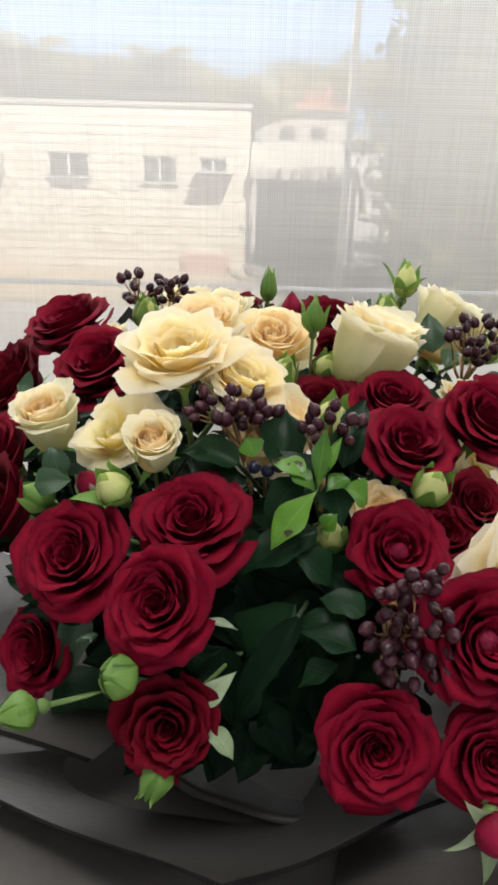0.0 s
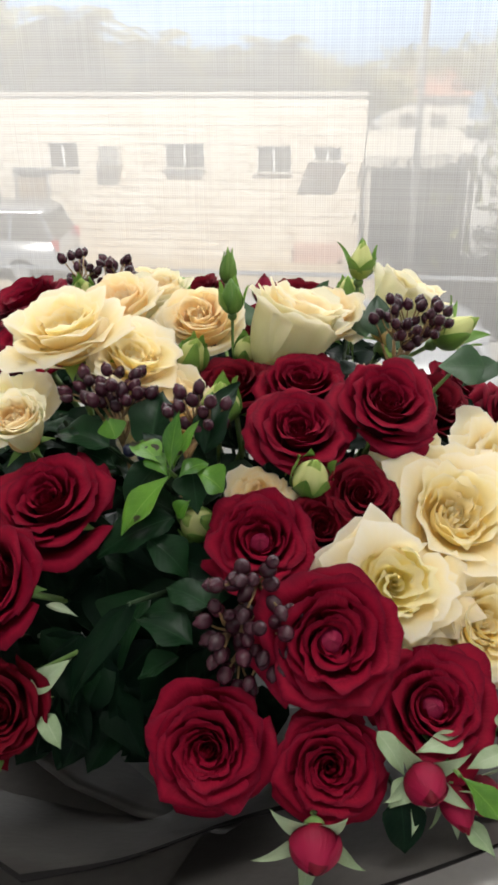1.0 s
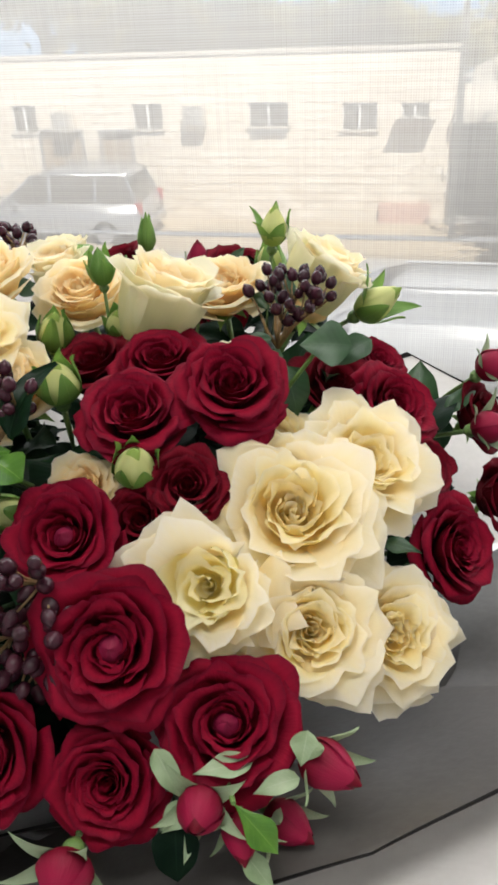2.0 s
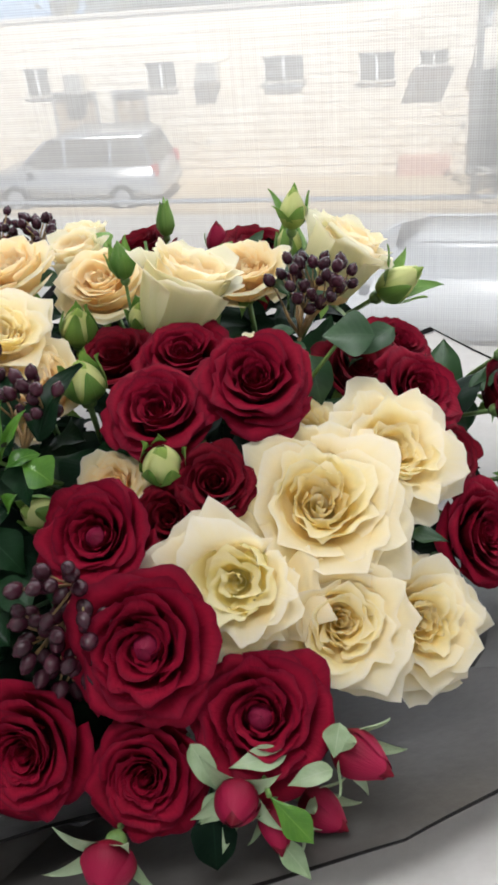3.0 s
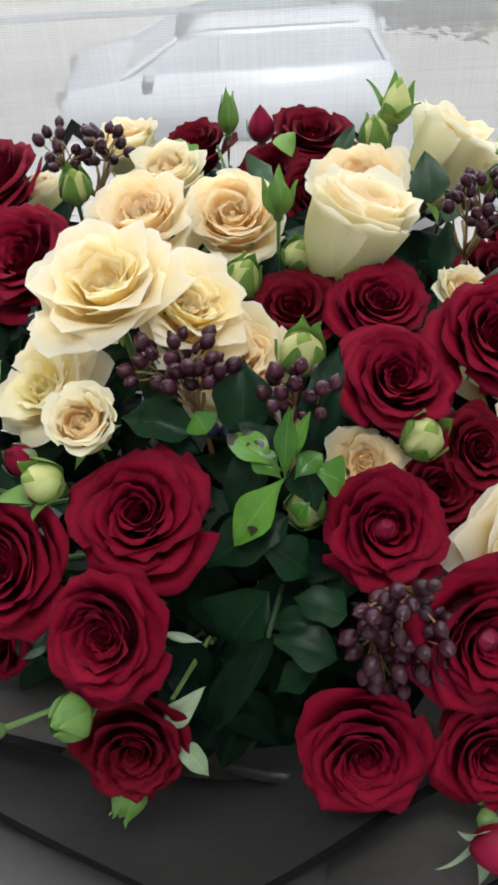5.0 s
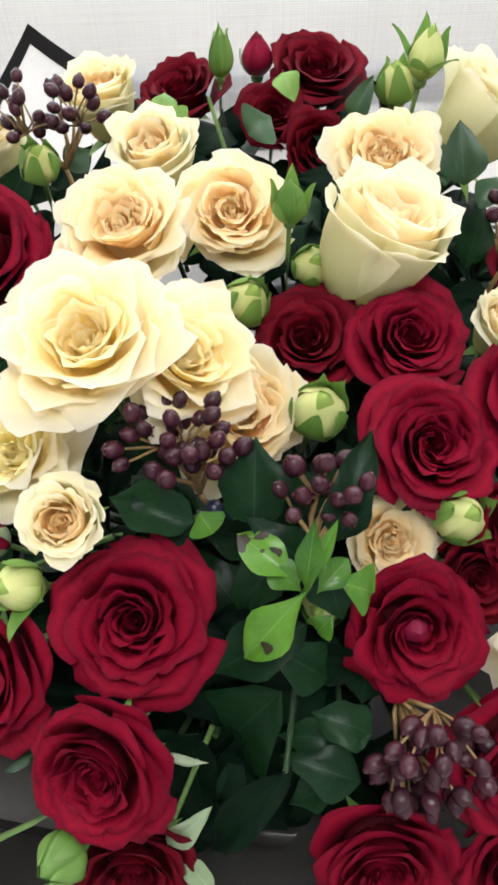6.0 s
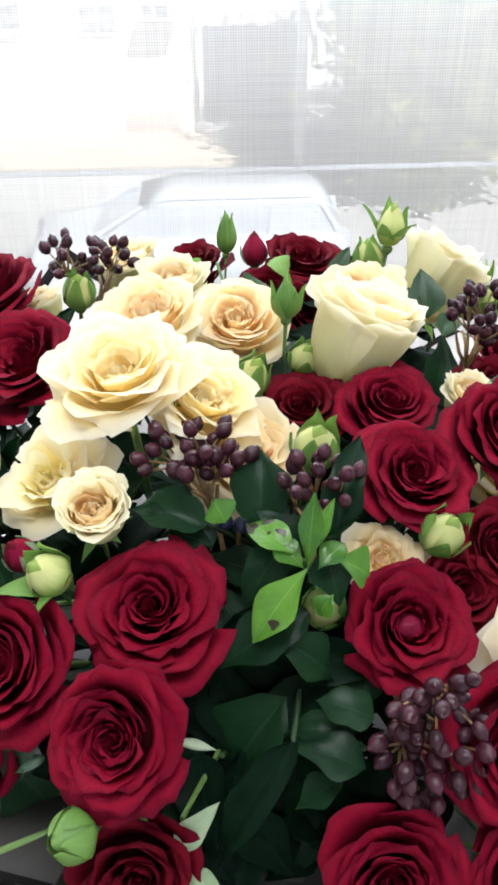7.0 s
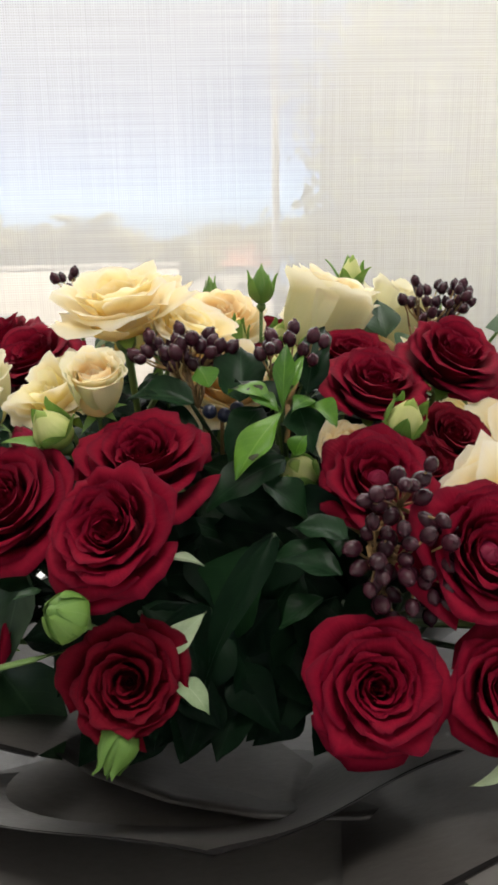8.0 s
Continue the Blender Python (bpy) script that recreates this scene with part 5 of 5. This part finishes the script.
sprig("dull green leaves at the side of the bouquet", (0.004, 0.462, 0.881), (-0.099, 0.390, 0.958), LEAF_MID,
      ((-0.081, 0.363, 0.936), (-0.095, 0.351, 0.887), 0.017, (0.14, -0.62, 0.77)),
      ((-0.101, 0.371, 0.884), (-0.072, 0.368, 0.831), 0.036, (0.12, -0.59, 0.80)),
      ((-0.106, 0.378, 0.992), (-0.088, 0.380, 0.995), 0.015, (0.16, -0.71, 0.68)),
      ((-0.101, 0.396, 1.005), (-0.094, 0.387, 0.987), 0.014, (0.16, -0.72, 0.67)),
      ((-0.069, 0.331, 0.939), (-0.080, 0.325, 0.938), 0.004, (0.13, -0.63, 0.77)),
      ((-0.135, 0.501, 0.993), (-0.146, 0.502, 0.995), 0.018, (0.19, -0.76, 0.62)))
sprig("green leaves among the back buds", (0.041, 0.547, 0.899), (0.005, 0.636, 1.010), SEPAL,
      ((-0.013, 0.609, 1.023), (-0.006, 0.598, 1.015), 0.013, (0.04, -0.67, 0.74)),
      ((0.046, 0.685, 0.992), (0.052, 0.671, 0.983), 0.016, (-0.05, -0.69, 0.72)),
      ((-0.017, 0.613, 1.014), (-0.016, 0.625, 1.022), 0.013, (0.05, -0.68, 0.73)))

# filler leaves packed inside the bunch, between the stems, its shade in their colour
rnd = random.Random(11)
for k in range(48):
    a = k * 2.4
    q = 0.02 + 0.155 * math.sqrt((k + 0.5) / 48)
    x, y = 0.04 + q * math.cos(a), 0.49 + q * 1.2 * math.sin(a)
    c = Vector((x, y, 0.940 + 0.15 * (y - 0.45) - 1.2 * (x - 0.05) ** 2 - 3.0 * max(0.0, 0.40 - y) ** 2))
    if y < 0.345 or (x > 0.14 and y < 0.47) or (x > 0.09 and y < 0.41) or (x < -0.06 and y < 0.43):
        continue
    ob = thing("leafy_sprig", "filler leaves coloured near black for shade between the rose stems", "foliage", "leafy sprigs")
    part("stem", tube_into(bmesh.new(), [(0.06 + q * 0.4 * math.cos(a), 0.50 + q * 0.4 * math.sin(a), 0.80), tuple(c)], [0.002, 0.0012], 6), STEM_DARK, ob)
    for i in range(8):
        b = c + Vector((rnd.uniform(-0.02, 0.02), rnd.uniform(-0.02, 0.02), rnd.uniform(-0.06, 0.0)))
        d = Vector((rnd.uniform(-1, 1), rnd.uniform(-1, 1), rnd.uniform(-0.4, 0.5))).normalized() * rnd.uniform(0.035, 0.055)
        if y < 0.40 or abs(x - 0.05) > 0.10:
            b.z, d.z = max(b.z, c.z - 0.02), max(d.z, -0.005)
        leaf_into(ob, b, b + d, rnd.uniform(0.018, 0.028), LEAF_SHADED, (rnd.uniform(-0.3, 0.3), -0.4, 0.8), 0.15, 0.15, k + i * 0.7)

# leaves that close the gaps at the sides and the back of the bunch
for k, (x, y, z) in enumerate(((-0.09, 0.43, 0.935), (-0.13, 0.46, 0.93), (-0.155, 0.52, 0.945), (-0.10, 0.50, 0.955), (0.13, 0.55, 0.955), (0.17, 0.57, 0.94),
                               (0.10, 0.60, 0.962), (0.05, 0.60, 0.968), (-0.03, 0.62, 0.972), (0.20, 0.53, 0.935), (0.02, 0.66, 0.955), (-0.09, 0.60, 0.965), (0.07, 0.55, 0.97),
                               (0.03, 0.42, 0.962), (0.0, 0.44, 0.965), (0.06, 0.44, 0.962), (-0.03, 0.40, 0.95), (0.03, 0.39, 0.94), (0.09, 0.44, 0.955),
                               (-0.115, 0.40, 0.94), (-0.14, 0.47, 0.95), (-0.125, 0.55, 0.962), (-0.165, 0.59, 0.94), (-0.09, 0.385, 0.92), (-0.07, 0.50, 0.965), (-0.10, 0.62, 0.955),
                               (0.14, 0.50, 0.96), (0.158, 0.46, 0.95), (0.12, 0.53, 0.965), (-0.10, 0.46, 0.952), (-0.12, 0.50, 0.958), (0.0, 0.39, 0.955), (0.115, 0.41, 0.945), (0.15, 0.58, 0.96), (-0.088, 0.372, 0.942))):
    ob = thing("leafy_sprig", "green leaves filling the bunch between the flowers", "foliage", "leafy sprigs")
    part("stem", tube_into(bmesh.new(), [(0.06 + (x - 0.06) * 0.5, 0.5 + (y - 0.5) * 0.5, 0.83), (x, y, z)], [0.002, 0.0012], 6), STEM_DARK, ob)
    for i in range(8):
        b = Vector((x + rnd.uniform(-0.015, 0.015), y + rnd.uniform(-0.015, 0.015), z + rnd.uniform(-0.025, 0.0)))
        d = Vector((rnd.uniform(-1, 1), rnd.uniform(-1, 0.6), rnd.uniform(-0.3, 0.45))).normalized() * rnd.uniform(0.028, 0.040)
        leaf_into(ob, b, b + d, rnd.uniform(0.015, 0.022), LEAF_GREEN if i % 3 else LEAF_SHADED, (rnd.uniform(-0.3, 0.3), -0.5, 0.8), 0.15, 0.15, k + i * 0.9)

# large leaves hanging at the front behind the lowest roses, coloured with the shade there
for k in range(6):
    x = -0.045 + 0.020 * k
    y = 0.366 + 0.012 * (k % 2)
    ob = thing("leafy_sprig", "large leaves coloured near black for shade between roses", "foliage", "leafy sprigs")
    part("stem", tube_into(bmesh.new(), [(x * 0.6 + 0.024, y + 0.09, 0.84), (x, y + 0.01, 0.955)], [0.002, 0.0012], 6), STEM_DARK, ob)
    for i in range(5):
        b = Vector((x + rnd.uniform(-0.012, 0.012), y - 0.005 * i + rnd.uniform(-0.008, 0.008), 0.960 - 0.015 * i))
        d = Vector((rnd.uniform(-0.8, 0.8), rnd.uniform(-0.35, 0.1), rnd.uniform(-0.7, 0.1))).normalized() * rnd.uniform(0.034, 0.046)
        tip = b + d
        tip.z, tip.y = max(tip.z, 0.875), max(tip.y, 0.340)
        leaf_into(ob, b, tip, rnd.uniform(0.018, 0.026), LEAF_SHADED, (rnd.uniform(-0.3, 0.3), -0.8, 0.5), 0.15, 0.15, k * 1.3 + i)

# lower leaves, their near-black colour carrying the shade under the roses
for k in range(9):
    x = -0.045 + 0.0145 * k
    ob = thing("leafy_sprig", "low leaves coloured near black for shade under the roses", "foliage", "leafy sprigs")
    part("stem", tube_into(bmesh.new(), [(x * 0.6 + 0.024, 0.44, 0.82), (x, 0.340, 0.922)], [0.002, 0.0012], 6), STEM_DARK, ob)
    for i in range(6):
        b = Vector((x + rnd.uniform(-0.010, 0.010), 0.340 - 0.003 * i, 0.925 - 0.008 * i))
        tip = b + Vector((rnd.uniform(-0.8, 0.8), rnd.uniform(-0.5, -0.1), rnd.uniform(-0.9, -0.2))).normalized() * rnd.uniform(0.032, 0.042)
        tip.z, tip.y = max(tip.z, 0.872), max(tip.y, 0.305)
        leaf_into(ob, b, tip, rnd.uniform(0.016, 0.024), LEAF_SHADED, (rnd.uniform(-0.3, 0.3), -0.8, 0.5), 0.15, 0.25, k * 1.9 + i)


# ---- berries ----
bm = lathe([(0.10, -0.5), (0.36, -0.42), (0.5, -0.15), (0.5, 0.12), (0.40, 0.36), (0.2, 0.50), (0.14, 0.53), (0.15, 0.60), (0.06, 0.62)], 12)
for f in bm.faces:
    f.smooth = True
BERRY_MESH = mesh_of(bm, "berry", BERRY, True)


def berries(label, centre, radii, count, root, seed, size=0.0066, hang=0.0):
    """A sprig of oval berries, each on its own little twig from branching stalks."""
    rnd = random.Random(seed)
    ob = thing("berry_sprig", label, "berries", "berry sprigs", at=centre)
    c, root = Vector(centre), Vector(root) - Vector(centre)
    spots = []
    tries = 0
    while len(spots) < count and tries < 6000:
        tries += 1
        d = Vector((rnd.uniform(-1, 1), rnd.uniform(-1, 1), rnd.uniform(-1, 1)))
        if d.length > 1 or d.length < 0.3:
            continue
        p = Vector((d.x * radii[0], d.y * radii[1], d.z * radii[2]))
        if all((p - q).length > size * (0.92 - 0.22 * hang) for q in spots):
            spots.append(p)
    hub = root.lerp(Vector((0, hang * radii[1], -radii[2] * 0.5 * (1 - hang))), 0.45)
    part("stalk", tube_into(bmesh.new(), [tuple(root), tuple(root.lerp(hub, 0.5) + Vector((0.0006, 0.001, 0.001))), tuple(hub)], [0.0013, 0.0012, 0.0011], 6), TWIG, ob, "brown branching stalk", smooth=True)
    forks = []
    for p in spots[:max(5, count // 4)]:
        f = p.lerp(hub, 0.42) + Vector((0, 0.002, 0.0035 * hang - 0.002))
        bow = hub.lerp(f, 0.5) + Vector((rnd.uniform(-0.002, 0.002), rnd.uniform(-0.002, 0.002), rnd.uniform(0.0, 0.003)))
        part("stalk", tube_into(bmesh.new(), [tuple(hub), tuple(bow), tuple(f)], [0.0011, 0.0010, 0.0008], 6), TWIG, ob, "brown branching stalk", smooth=True)
        forks.append(f)
    for p in spots:
        f = min(forks, key=lambda g: (g - p).length)
        mid = f.lerp(p, 0.5) + Vector((rnd.uniform(-1, 1), rnd.uniform(-1, 1), rnd.uniform(-1, 1))) * 0.001
        part("twig", tube_into(bmesh.new(), [tuple(f), tuple(mid), tuple(p)], [0.0007, 0.0005, 0.0005], 5), TWIG, ob, smooth=True)
        d = ((p - f).normalized() + Vector((rnd.uniform(-0.3, 0.3), rnd.uniform(-0.3, 0.3), rnd.uniform(-0.2, 0.4) - hang))).normalized()
        b = new("berry", BERRY_MESH)
        b.parent = ob
        s = size * rnd.uniform(0.85, 1.12)
        b.matrix_basis = Matrix.Translation(p) @ d.to_track_quat("Z", "Y").to_matrix().to_4x4() @ Matrix.Diagonal((s * 0.95, s * 0.95, s * 1.08, 1))
    return ob


berries("dark purple berries on brown twigs behind cream roses", (-0.069, 0.599, 1.034), (0.030, 0.024, 0.014), 30, (-0.062, 0.585, 0.985), 1)
berries("dark purple berries on brown twigs below a cream rose", (-0.008, 0.414, 1.021), (0.024, 0.018, 0.011), 32, (0.002, 0.405, 0.975), 2)
berries("purple berries on brown twigs over bright young leaves", (0.039, 0.390, 1.024), (0.024, 0.014, 0.010), 17, (0.036, 0.372, 0.985), 3)
berries("hanging cluster of purple-brown berries before red roses", (0.077, 0.315, 0.957), (0.023, 0.013, 0.036), 58, (0.062, 0.362, 0.948), 4, 0.0068, hang=0.4)
berries("dark purple berries on brown twigs beside a cream rose", (0.143, 0.524, 1.026), (0.024, 0.022, 0.016), 34, (0.130, 0.520, 0.975), 5)
ob = thing("blue_berries", "three small dark blue berries among dark leaves", "berries", at=(0.009, 0.402, 0.993))
for k, (dx, dz) in enumerate(((-0.006, 0.0), (0.001, -0.002), (0.007, 0.001))):
    bm = bmesh.new()
    bmesh.ops.create_uvsphere(bm, u_segments=12, v_segments=8, radius=0.0036, matrix=Matrix.Translation((dx, 0.0, dz)))
    part("berry", bm, BLUE_BERRY, ob, smooth=True)
part("stalk", tube_into(bmesh.new(), [(0, 0.02, -0.03), (0, 0.004, -0.004), (0.004, 0, 0)], [0.0012, 0.001, 0.0008], 5), TWIG, ob)
